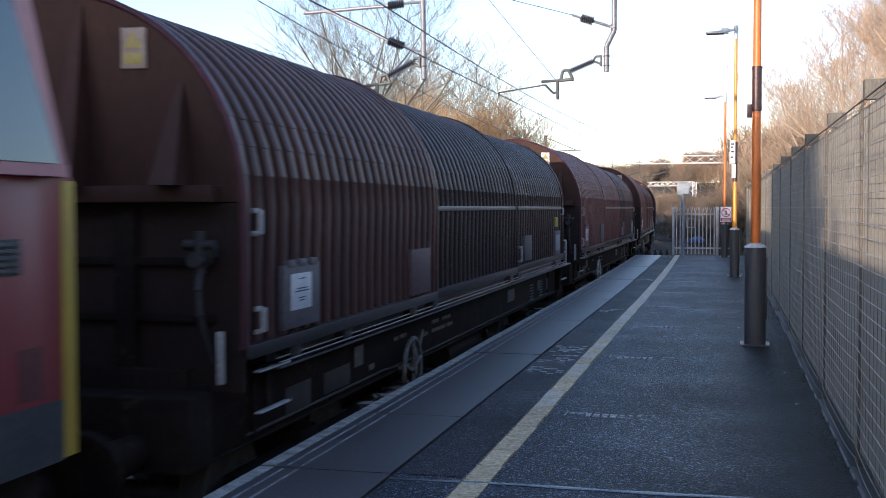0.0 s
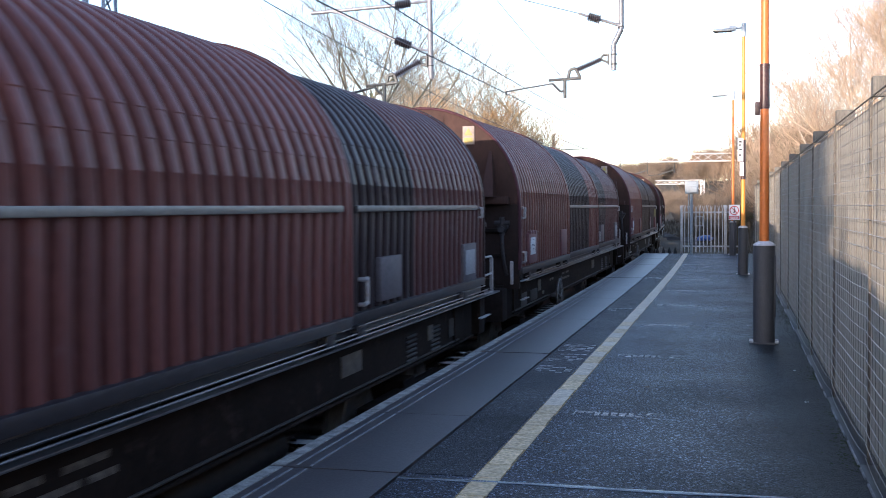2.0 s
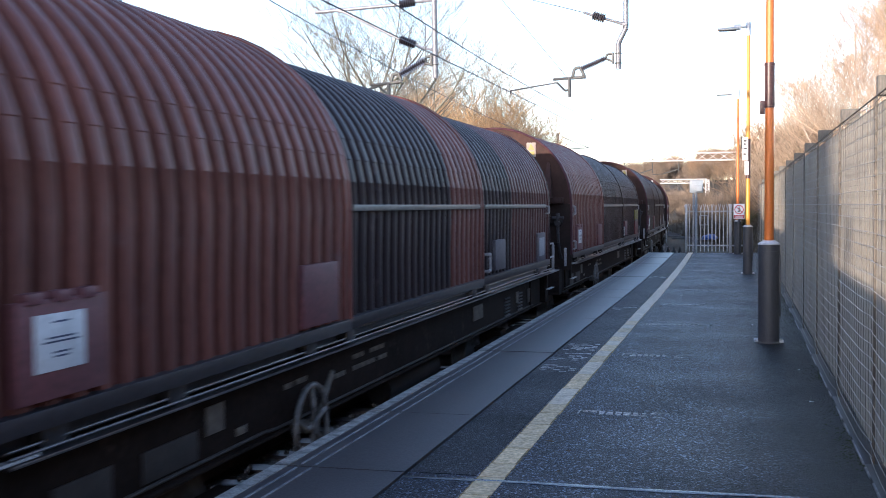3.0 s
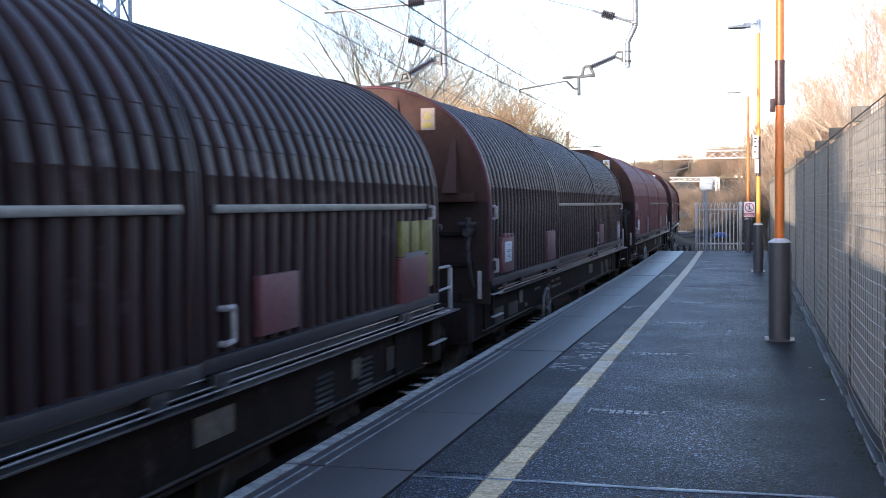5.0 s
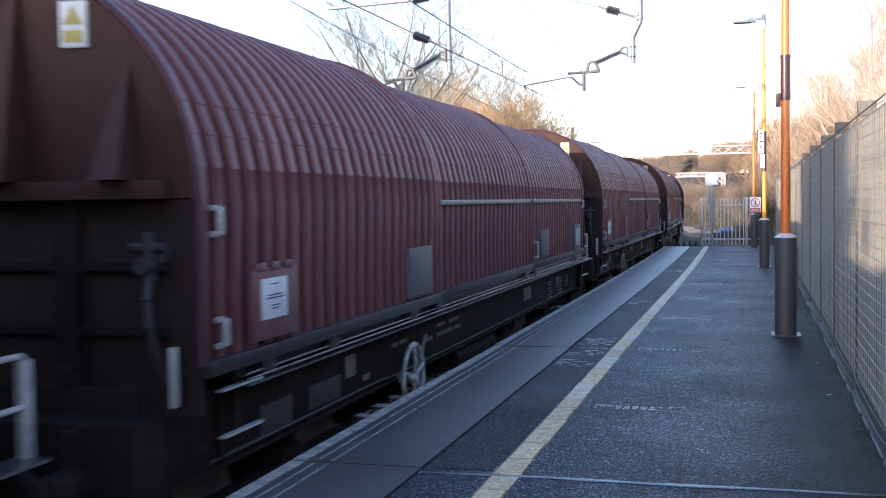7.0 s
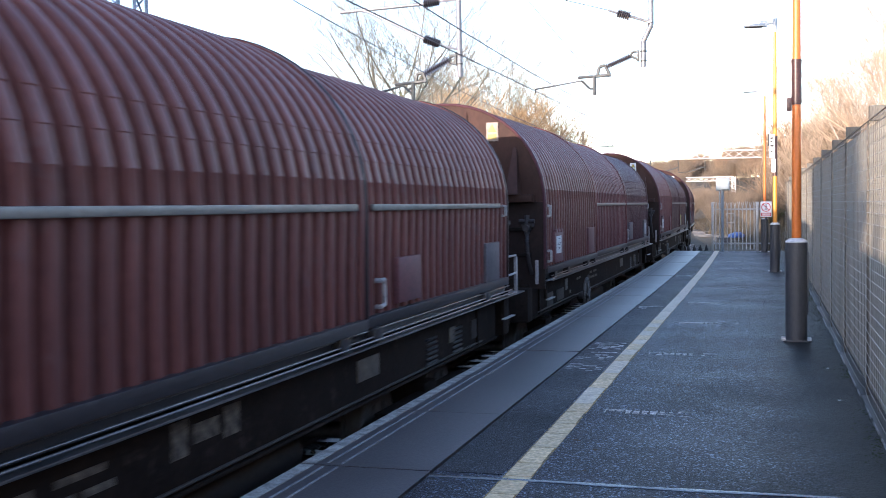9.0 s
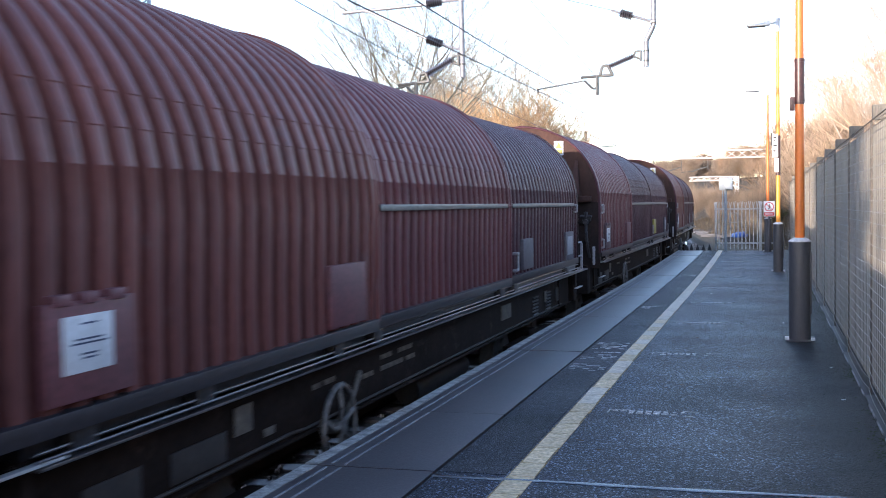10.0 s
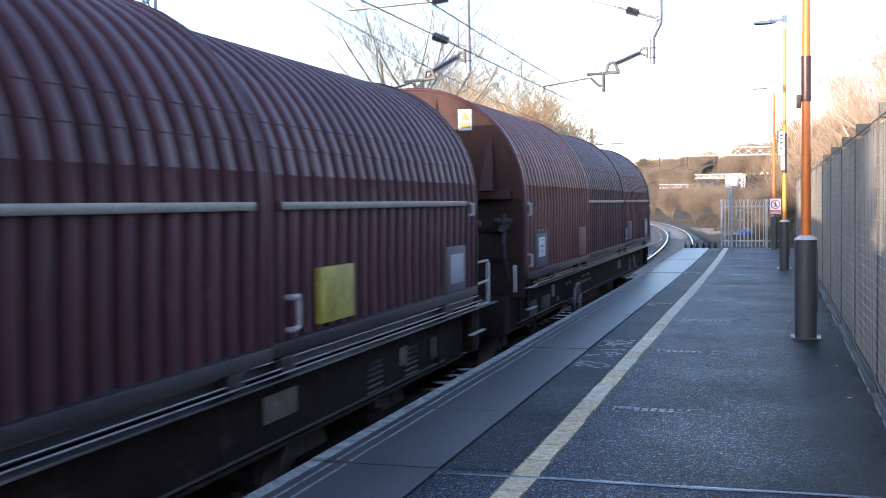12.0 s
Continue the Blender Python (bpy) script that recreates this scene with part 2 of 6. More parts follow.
glass = bpy.data.materials.new("dark_cab_glass")
glass.use_nodes = True
gb = glass.node_tree.nodes["Principled BSDF"]
gb.inputs["Base Color"].default_value = (0.03, 0.045, 0.06, 1)
gb.inputs["Roughness"].default_value = 0.04
gb.inputs["Coat Weight"].default_value = 0.2
gb.inputs["Coat IOR"].default_value = 1.45
gb.inputs["Specular IOR Level"].default_value = 0.5


# ---- mesh helpers ----
def box(bm, x0, x1, y0, y1, z0, z1, bevel=0.0, m=None):
    c = Matrix.Translation(((x0 + x1) / 2, (y0 + y1) / 2, (z0 + z1) / 2)) @ Matrix.Diagonal((abs(x1 - x0), abs(y1 - y0), abs(z1 - z0), 1))
    v = bmesh.ops.create_cube(bm, size=1, matrix=(m @ c) if m else c)["verts"]
    if bevel:
        e = list({e for q in v for e in q.link_edges})
        bmesh.ops.bevel(bm, geom=e, offset=bevel, segments=2, affect="EDGES", profile=0.6)
    return bm


def rod(bm, a, b, r, r2=None, n=10, caps=True):
    a, b = Vector(a), Vector(b)
    d = b - a
    m = Matrix.Translation((a + b) / 2) @ d.to_track_quat("Z", "Y").to_matrix().to_4x4()
    bmesh.ops.create_cone(bm, cap_ends=caps, segments=n, radius1=r, radius2=r if r2 is None else r2, depth=d.length, matrix=m)
    return bm


def path_rod(bm, pts, r, n=8):
    for a, b in zip(pts, pts[1:]):
        rod(bm, a, b, r, n=n)
    return bm


def mesh_of(name, bm, material, smooth=True):
    me = bpy.data.meshes.new(name)
    bm.to_mesh(me)
    bm.free()
    if material:
        me.materials.append(material)
    if smooth:
        for p in me.polygons:
            p.use_smooth = True
        me.set_sharp_from_angle(angle=radians(35))
    return me


def part(name, bm, material, parent=None, label="", m=None, smooth=True):
    """One mesh object, from a bmesh or from a mesh made before, under a thing or a part."""
    ob = new(name, bm if isinstance(bm, bpy.types.Mesh) else mesh_of(name, bm, material, smooth))
    if parent:
        ob.parent = parent
    if m:
        ob.matrix_basis = m
    return tagged(ob, label)


def thing(name, m, label, category, group="", kind=""):
    ob = new(name)
    ob.empty_display_size = 0.2
    ob.matrix_basis = m
    return tagged(ob, label, category, group, kind)


def grid_mesh(name, rows, material):
    """A sheet through rows of points of equal length."""
    w = len(rows[0])
    v = [p for r in rows for p in r]
    faces = [(i * w + j, i * w + j + 1, (i + 1) * w + j + 1, (i + 1) * w + j) for i in range(len(rows) - 1) for j in range(w - 1)]
    me = bpy.data.meshes.new(name)
    me.from_pydata(v, [], faces)
    me.materials.append(material)
    for p in me.polygons:
        p.use_smooth = True
    return me


# ---- the line: straight, then a left-hand curve ----
CURVE_Y, CURVE_R = 31.5, 514.0


def line(s, side=0.0):
    """Place and heading (degrees) at s metres along the near track, side metres to the right of it."""
    if s <= CURVE_Y:
        return TRACK + side, s, 0.0
    a = (s - CURVE_Y) / CURVE_R
    return (TRACK - CURVE_R + (CURVE_R + side) * math.cos(a), CURVE_Y + (CURVE_R + side) * math.sin(a), math.degrees(a))


def bend(y):
    """How far the platform leans to the left at its end."""
    return -(max(0.0, y - 19.0) ** 2) / 2200.0


# ---- ground and track ----
BANK, SHADE_HEDGE_X, SHADE_HEDGE_TOP = 3.2, -15.4, 4.95


def line_at(y):
    """The near track's centre at the given y."""
    return line(y if y < CURVE_Y else CURVE_Y + CURVE_R * math.asin(min(0.98, (y - CURVE_Y) / CURVE_R)))[0]


def ground_z(x, y):
    c = line_at(max(-50.0, min(y, 330.0)))
    r, lft = x - c, c - 3.4 - x
    z = -1.42
    if r > 5.2:
        z += min(1.0, (r - 5.2) / 14.0) ** 1.2 * (3.0 if y > 45 else 1.2)
    if r > 14 and y > 120:
        # the hillside beyond the curve
        z += min(1.0, (r - 14) / 34.0) * 5.2 * min(1.0, (y - 120) / 60.0)
    if lft > 3.2:
        # the bank across the tracks runs down beyond the platform
        high = BANK + 1.42 if y < 44 else max(1.6, BANK + 1.42 - (y - 44) * 0.25)
        u = min(1.0, (lft - 3.2) / 4.2)
        z += u * u * (3 - 2 * u) * high
    return z + 0.25 * noise.noise(Vector((x * 0.11, y * 0.11, 0)))


def build_ground():
    xs = [-900, -500, -250, -120] + [-80 + 2.5 * i for i in range(57)] + [90, 140, 250, 500, 900]
    ys = [-400, -150, -60] + [-40 + 4 * i for i in range(95)] + [380, 480, 700, 1100, 2000]
    rows = [[(x, y, ground_z(x, y)) for x in xs] for y in ys]
    g = new("ground", grid_mesh("ground", rows, M["earth"]))
    tagged(g, "brown winter earth and dead grass beside the railway", "ground", kind="structure")


def sweep(name, side, prof, s0, s1, step, material, kind="structure", label="", cat="", parent=None):
    """A profile of (side, z) drawn along the line."""
    n = int((s1 - s0) / step) + 1
    rows = []
    for i in range(n):
        s = s0 + (s1 - s0) * i / (n - 1)
        rows.append([(*line(s, side + a)[:2], RAIL + z) for a, z in prof])
    ob = new(name, grid_mesh(name, rows, material))
    ob.data.set_sharp_from_angle(angle=radians(35))
    if parent:
        ob.parent = parent
    elif label:
        tagged(ob, label, cat, kind=kind)
    return ob


def build_track():
    for k, off in ((0, 0.0), (1, -3.4)):
        bed = sweep("ballast_bed", off, [(-2.6, -0.55), (-1.75, -0.17), (-0.9, -0.15), (-0.6, -0.19), (0.6, -0.19), (0.9, -0.15), (1.4, -0.17), (1.7, -0.55)],
                    -25, 330, 2.0, M["ballast"], label="grey stone ballast under the railway track", cat="ballast")
        rail_bed = thing("railway_track", pose(0, 0, 0), "steel rails on concrete sleepers in grey ballast", "track", "railway tracks", kind="structure")
        for sgn in (-1, 1):
            g = off + sgn * 0.755
            sweep("rail", g, [(-0.07, -0.15), (-0.02, -0.13), (-0.02, -0.03), (-0.036, -0.02), (-0.036, -0.004)], -25, 330, 2.0, M["rail_rust"], parent=rail_bed)
            sweep("rail_head", g, [(-0.036, -0.006), (-0.03, 0.0), (0.03, 0.0), (0.036, -0.006), (0.036, -0.02)], -25, 330, 2.0, M["steel_rail"], parent=rail_bed)
            sweep("rail", g, [(0.036, -0.02), (0.02, -0.03), (0.02, -0.13), (0.07, -0.15)], -25, 330, 2.0, M["rail_rust"], parent=rail_bed)
        bm = bmesh.new()
        box(bm, -1.25, 1.25, -0.12, 0.12, -0.30, -0.155, 0.0)
        sl = mesh_of("sleeper", bm, M["coping"], False)
        for i in range(250):
            x, y, a = line(-8 + i * 0.66, off)
            part("sleeper", sl, None, rail_bed, m=pose(x, y, RAIL, 0, 0, a))


# loose ballast stones near the platform, between and beside the rails
def build_stones():
    rng = random.Random(4)
    bm = bmesh.new()
    base = bmesh.ops.create_icosphere(bm, subdivisions=1, radius=1.0)["verts"]
    for v in base:
        v.co *= rng.uniform(0.75, 1.2)
    shape = [tuple(v.co) for v in bm.verts]
    tri = [tuple(v.index for v in f.verts) for f in bm.faces]
    bm.free()
    vs, fs = [], []
    for i in range(9000):
        s = rng.uniform(2, 75) if i % 3 else rng.uniform(36, 75)
        side = rng.choice((rng.uniform(-0.65, 0.65), rng.uniform(0.85, 1.5), rng.uniform(-1.75, -0.85), rng.uniform(1.0, 2.4) if s > 38 else rng.uniform(0.85, 1.4)))
        x, y, a = line(s, side)
        r = rng.uniform(0.022, 0.05)
        z = RAIL - 0.19 + rng.uniform(0, 0.05) if side < 1.45 else RAIL - 0.3 - (side - 1.45) * 0.25
        e = Euler((rng.random() * 6, rng.random() * 6, rng.random() * 6)).to_matrix()
        k = len(vs)
        vs += [tuple(e @ Vector(p) * r + Vector((x, y, z))) for p in shape]
        fs += [tuple(k + q for q in t) for t in tri]
    me = bpy.data.meshes.new("ballast_stones")
    me.from_pydata(vs, [], fs)
    me.materials.append(M["ballast_loose"])
    tagged(new("ballast_stones", me), "loose grey ballast stones around the rails", "ballast", kind="stuff")


# ---- platform ----
PLAT_END = 37.3


def strip(name, x0, x1, y0, y1, z0, z1, material, parent=None, step=1.5, label="", smooth=False):
    """A slab that follows the platform's bend."""
    n = max(1, int((y1 - y0) / step))
    bm = bmesh.new()
    rings = []
    for i in range(n + 1):
        y = y0 + (y1 - y0) * i / n
        b = bend(y)
        rings.append([bm.verts.new(p) for p in ((x0 + b, y, z0), (x1 + b, y, z0), (x1 + b, y, z1), (x0 + b, y, z1))])
    for a, b in zip(rings, rings[1:]):
        for j in range(4):
            bm.faces.new((a[j], a[(j + 1) % 4], b[(j + 1) % 4], b[j]))
    bm.faces.new(rings[0][::-1])
    bm.faces.new(rings[-1])
    bmesh.ops.recalc_face_normals(bm, faces=bm.faces)
    return part(name, bm, material, parent, label, smooth=smooth)


COPE = -1.865           # inner side of the coping slabs


def build_platform():
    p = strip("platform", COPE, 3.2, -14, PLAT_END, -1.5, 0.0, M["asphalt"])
    tagged(p, "station platform of dark worn asphalt", "platform", kind="structure")
    w = strip("platform_wall", EDGE + 0.12, COPE, -14, PLAT_END - 0.03, -1.5, -0.085, M["brick_dark"])
    tagged(w, "dark sooty wall below the platform edge", "platform wall", kind="structure")
    # coping slabs, laid across the edge with open joints
    cop = thing("platform_coping", pose(0, 0, 0), "grey concrete coping slabs along the platform edge", "coping", kind="structure")
    ys = [6.26 + 1.83 * i for i in range(-11, 17)] + [PLAT_END]
    rng = random.Random(2)
    for a, b in zip(ys, ys[1:]):
        dz = rng.uniform(-0.003, 0.003)
        strip("coping_slab", EDGE + 0.0, COPE - 0.018, a + 0.007, b - 0.007, -0.08, 0.004 + dz, M["coping"], cop, 2.0)
        strip("edge_line", EDGE + 0.004, EDGE + 0.092, a + 0.012, b - 0.012, 0.0, 0.0085 + dz, M["white_line"], cop, 2.0, "worn white edge line")
        for gx in (EDGE + 0.155, EDGE + 0.245):
            strip("edge_rib", gx, gx + 0.013, a + rng.uniform(0.02, 0.05), b - rng.uniform(0.02, 0.06), 0.0, 0.0095 + dz, M["rib"], cop, 2.0, "pale raised rib along the edge")
    # the warning line, painted in short lengths
    yl = thing("warning_line", pose(0, 0, 0), "worn cream and yellow painted warning line along the platform", "painted line", kind="structure")
    strip("yellow_undercoat", -1.444, -1.281, -12.0, PLAT_END - 0.05, -0.003, 0.002, M["ochre"], yl, 2.0, "worn ochre undercoat showing at the edges")
    y = -12.0
    while y < PLAT_END - 0.3:
        ln = rng.uniform(0.34, 0.5)
        e = rng.uniform(-0.006, 0.006)
        y1 = min(y + ln, PLAT_END - 0.05)
        strip("painted_length", -1.435 + e, -1.29 + e + rng.uniform(-0.008, 0.008), y, y1 - 0.014, -0.002, 0.005, M["yellow_line" if rng.random() < 1.6 - y * 0.09 else "cream_line"], yl, 2.0)
        y = y1
    # tar joints across the platform
    for k, (yy, x1) in enumerate(((6.17, 3.0), (-3.4, 3.0))):
        bm = bmesh.new()
        n = 40
        prev = None
        for i in range(n + 1):
            x = COPE + (x1 - COPE) * i / n
            wv = 0.028 + 0.012 * noise.noise(Vector((x * 4, yy, 0)))
            c = yy + 0.02 * noise.noise(Vector((x * 1.3, yy, 3)))
            cur = [bm.verts.new((x, c - wv, 0.003)), bm.verts.new((x, c, 0.009)), bm.verts.new((x, c + wv, 0.003))]
            if prev:
                bm.faces.new((prev[0], cur[0], cur[1], prev[1]))
                bm.faces.new((prev[1], cur[1], cur[2], prev[2]))
            prev = cur
        j = part("joint_filler", bm, M["tar"])
        tagged(j, "shiny bitumen joint filler across the platform", "joint", kind="structure")
    s = strip("resurfaced_strip", COPE + 0.004, -1.46, 6.28, PLAT_END - 0.05, -0.01, 0.004, M["asphalt_strip"])
    tagged(s, "smoother asphalt strip between coping and warning line", "asphalt strip", kind="structure")
    # worn lettering that cannot be read, left as pale bars
    k = 0
    for yy in (8.38, 11.71, 14.82, 17.81, 20.9, 24.0, 27.2, 30.4):
        wr = thing("painted_lettering", pose(-0.86 + bend(yy), yy, 0.004), "worn illegible white lettering painted on asphalt", "lettering", "lettering on the platform")
        # worn outline round the words
        for x0, x1, q0, q1 in ((-0.30, -0.14, 0.085, 0.096), (-0.30, -0.292, -0.05, 0.09), (0.24, 0.36, 0.085, 0.096), (0.27, 0.33, -0.10, -0.09)):
            bm = bmesh.new()
            box(bm, x0, x1, q0, q1, -0.003, 0.002)
            part("outline", bm, M["faint_paint"], wr, smooth=False)
        for i in range(9):
            x = -0.25 + 0.062 * i
            solid = 2 <= i <= 6
            for dy in ((-0.05, 0.05) if not solid else (-0.03, 0.02, 0.055)):
                if rng.random() < (1.0 if solid else 0.6):
                    bm = bmesh.new()
                    a, b = rng.uniform(0.01, 0.03), rng.uniform(0.008, 0.02)
                    box(bm, x - a, x + a, dy - b, dy + b, -0.003, 0.002)
                    part("bar", bm, M["faint_paint"], wr, smooth=False)
    for yy, n in ((10.66, 5), (11.51, 6), (12.32, 6), (17.0, 5), (24.5, 5)):
        wr = thing("painted_lettering", pose(-1.655 + bend(yy), yy, 0.006), "worn rows of white lettering bars on asphalt", "lettering", "lettering on the platform")
        for i in range(n):
            dy = (i - n / 2) * 0.10
            for q in range(5):
                if rng.random() < 0.55:
                    bm = bmesh.new()
                    x = -0.14 + 0.07 * q
                    box(bm, x - 0.03, x + 0.03, dy - 0.014, dy + 0.014, -0.003, 0.002)
                    part("bar", bm, M["faint_paint"], wr, smooth=False)
    # moss and litter along the fence
    bm = bmesh.new()
    for i in range(40):
        y = rng.uniform(5.2, 30)
        for q in range(30):
            r = rng.uniform(0.003, 0.008)
            x, yy = abs(rng.gauss(0, 0.07)), rng.gauss(0, 0.2)
            bmesh.ops.create_icosphere(bm, subdivisions=1, radius=r, matrix=Matrix.Translation((FENCE - 0.03 + bend(y) - x, y + yy, r * 0.2)) @ Matrix.Diagonal((1.5, 1.5, 0.6, 1)))
    o = part("moss", bm, M["moss"])
    tagged(o, "scattered moss along the foot of the fence", "moss", kind="stuff")
    for i in range(42):
        bm = bmesh.new()
        a = rng.uniform(0.012, 0.03)
        bmesh.ops.create_circle(bm, cap_ends=True, segments=6, radius=a)
        for v in bm.verts:
            v.co.y *= 0.6
            v.co.z = 0.006 + rng.uniform(0, 0.012)
        o = part("leaf" if i % 4 else "paper_scrap", bm, M["leaf" if i % 4 else "white"], m=pose(rng.uniform(-1.2, 0.7), rng.uniform(5.5, 26), 0.001, 0, 0, rng.uniform(0, 360)), smooth=False)
        tagged(o, "dead brown leaf on the platform" if i % 4 else "small scrap of white litter on asphalt", "leaf" if i % 4 else "litter", "litter on the platform")


# ---- boundary fence: close boards behind welded mesh ----
FPOST = [4.55, 7.05, 9.48, 12.12, 14.6, 17.4, 20.3, 23.3, 26.3, 29.3, 32.3, 35.3, 38.3]
FTOP = 2.17


def build_fence():
    fence = thing("boundary_fence", pose(0, 0, 0), "tall weathered grey board fence faced with welded wire mesh", "fence")
    rng = random.Random(7)
    posts = [-10.5, -8, -5.5, -3, -0.45, 2.05] + FPOST
    bm = bmesh.new()
    box(bm, 0, 0.035, -0.0747, 0.0747, 0.03, 2.155)
    plank = mesh_of("fence_board", bm, M["board"], False)
    y = 2.2
    while y < FPOST[-1]:
        part("fence_board", plank, None, fence, m=pose(FENCE + 0.05 + rng.uniform(-0.0007, 0.0007) + bend(y), y, rng.uniform(-0.004, 0.004)))
        y += 0.15
    bm = bmesh.new()
    box(bm, FENCE + 0.05, FENCE + 0.085, -14, 2.1, 0, 2.15)
    part("fence_board", bm, M["board"], fence, smooth=False)
    for a, b in zip(posts, posts[1:]):
        ba, bb = bend(a), bend(b)
        # back post, higher than the boards
        bm = bmesh.new()
        box(bm, FENCE + 0.088, FENCE + 0.145, a - 0.045, a + 0.055, -0.2, 2.15, 0.004)
        box(bm, FENCE + 0.008, FENCE + 0.145, a - 0.045, a + 0.055, 2.178, 2.295, 0.006)
        for v in bm.verts:
            v.co.x += ba
        part("back_post", bm, M["back_post"], fence)
        bm = bmesh.new()
        box(bm, FENCE - 0.006, FENCE + 0.010, a - 0.014, a + 0.014, 0, FTOP, 0.003)
        for v in bm.verts:
            v.co.x += ba
        part("mesh_post", bm, M["mesh_post"], fence)
        if a < 2:
            continue
        bm = bmesh.new()
        for i in range(26):
            z = 0.05 + i * 0.083
            pts = []
            for q in range(9):
                u = q / 8
                # the mesh bellies out between the posts and is tied back at them
                belly = 0.026 * (1 - max(0.0, 1 - u * 4) ** 2) * (1 - 0.6 * max(0.0, (u - 0.8) * 5))
                yy = a + (b - a) * u
                pts.append((FENCE - 0.004 - belly + bend(yy), yy, z))
            path_rod(bm, pts, 0.0023, 4)
        part("mesh_wire", bm, M["wire"], fence)
        vs, fs = [], []
        k = int((b - a) / 0.15)
        for i in range(1, k):
            yy = a + (b - a) * i / k
            x = FENCE + 0.004 + bend(yy)
            j = len(vs)
            vs += [(x, yy - 0.0012, 0.04), (x - 0.0018, yy, 0.04), (x, yy + 0.0012, 0.04), (x, yy - 0.0012, FTOP), (x - 0.0018, yy, FTOP), (x, yy + 0.0012, FTOP)]
            fs += [(j, j + 1, j + 4, j + 3), (j + 1, j + 2, j + 5, j + 4), (j + 2, j, j + 3, j + 5)]
        me = bpy.data.meshes.new("mesh_wire")
        me.from_pydata(vs, [], fs)
        me.materials.append(M["mesh_post"])
        part("mesh_wire", me, None, fence)
        bm = bmesh.new()
        path_rod(bm, [(FENCE - 0.004 + ba, a, FTOP), (FENCE - 0.004 + bb, b, FTOP)], 0.005, 8)
        part("top_rail", bm, M["mesh_post"], fence)
        # black strip stands in for the shade in the gap below the fence
        bm = bmesh.new()
        box(bm, FENCE - 0.044 + ba, FENCE + 0.04 + ba, a + 0.002, b - 0.002, -0.01, 0.012, 0.003)
        part("kerb_strip", bm, M["black"], fence, "black strip standing in for the shaded gap at the fence foot")
        y = a
        while y < b - 0.1:
            ln = rng.uniform(0.25, 0.9)
            bm = bmesh.new()
            box(bm, FENCE - 0.056 + ba, FENCE - 0.046 + ba, y, min(b, y + ln), -0.01, 0.014)
            if rng.random() < 0.75:
                part("edging", bm, M["edging"], fence, "thin pale edging", smooth=False)
            else:
                bm.free()
            y += ln + rng.uniform(0, 0.25)


# ---- lamp columns and signs ----
def lamp_column(x, y, top, head, paint, base_h=1.06, r=0.105, r2=0.048, arm=True):
    lc = thing("lamp_column", pose(x, y, 0), "tall orange painted lamp column with a grey base post", "lamp post", "lamp columns along the platform")
    bm = bmesh.new()
    rod(bm, (0, 0, 0.012), (0, 0, base_h), r, n=28)
    rod(bm, (0, 0, base_h - 0.10), (0, 0, base_h - 0.085), r + 0.006, n=28)
    box(bm, r - 0.01, r + 0.012, -0.035, 0.035, 0.3, base_h - 0.12, 0.004)
    part("base_post", bm, M["grey_post"], lc, "dark grey tubular base post")
    bm = bmesh.new()
    rod(bm, (0, 0, 0), (0, 0, 0.014), r + 0.06, n=4)
    bmesh.ops.rotate(bm, verts=bm.verts, matrix=Matrix.Rotation(radians(45), 3, "Z"))
    part("base_plate", bm, M["grey_post"], lc)
    for sx in (-1, 1):
        for sy in (-1, 1):
            bm = bmesh.new()
            box(bm, sx * (r + 0.02) - 0.022, sx * (r + 0.02) + 0.022, sy * 0.075 - 0.02, sy * 0.075 + 0.02, 0.01, 0.035, 0.004)
            part("bolt", bm, M["cap"], lc, "pale bolt cover")
    bm = bmesh.new()
    rod(bm, (0, 0, base_h), (0, 0, base_h + 0.035), r + 0.004, r2 + 0.012, 28)
    rod(bm, (0, 0, base_h - 0.012), (0, 0, base_h), r + 0.005, n=28)
    part("collar", bm, M["cap"], lc, "pale conical collar")
    bm = bmesh.new()
    rod(bm, (0, 0, base_h), (0, 0, top), r2, r2 * 0.72, 20)
    part("pole", bm, paint, lc)
    if head:
        bm = bmesh.new()
        rod(bm, (0, 0, top - 0.28), (0, 0, top + 0.02), 0.05, n=16)
        rod(bm, (0, 0, top - 0.07), (-0.22, 0, top - 0.09), 0.03, n=12)
        box(bm, -0.32, -0.16, -0.055, 0.055, top - 0.15, top - 0.03, 0.012)
        part("bracket", bm, M["grey_lamp"], lc)
        bm = bmesh.new()
        box(bm, -0.66, -0.22, -0.1, 0.1, top - 0.145, top - 0.075, 0.02)
        for v in bm.verts:
            if v.co.x < -0.45:
                v.co.z += (v.co.z - (top - 0.145)) * -0.4
        part("lamp_head", bm, M["grey_lamp"], lc, "flat grey lantern, unlit")
        bm = bmesh.new()
        box(bm, -0.63, -0.26, -0.08, 0.08, top - 0.16, top - 0.144, 0.004)
        part("diffuser", bm, M["black"], lc, "dark lens under the lantern")
    return lc


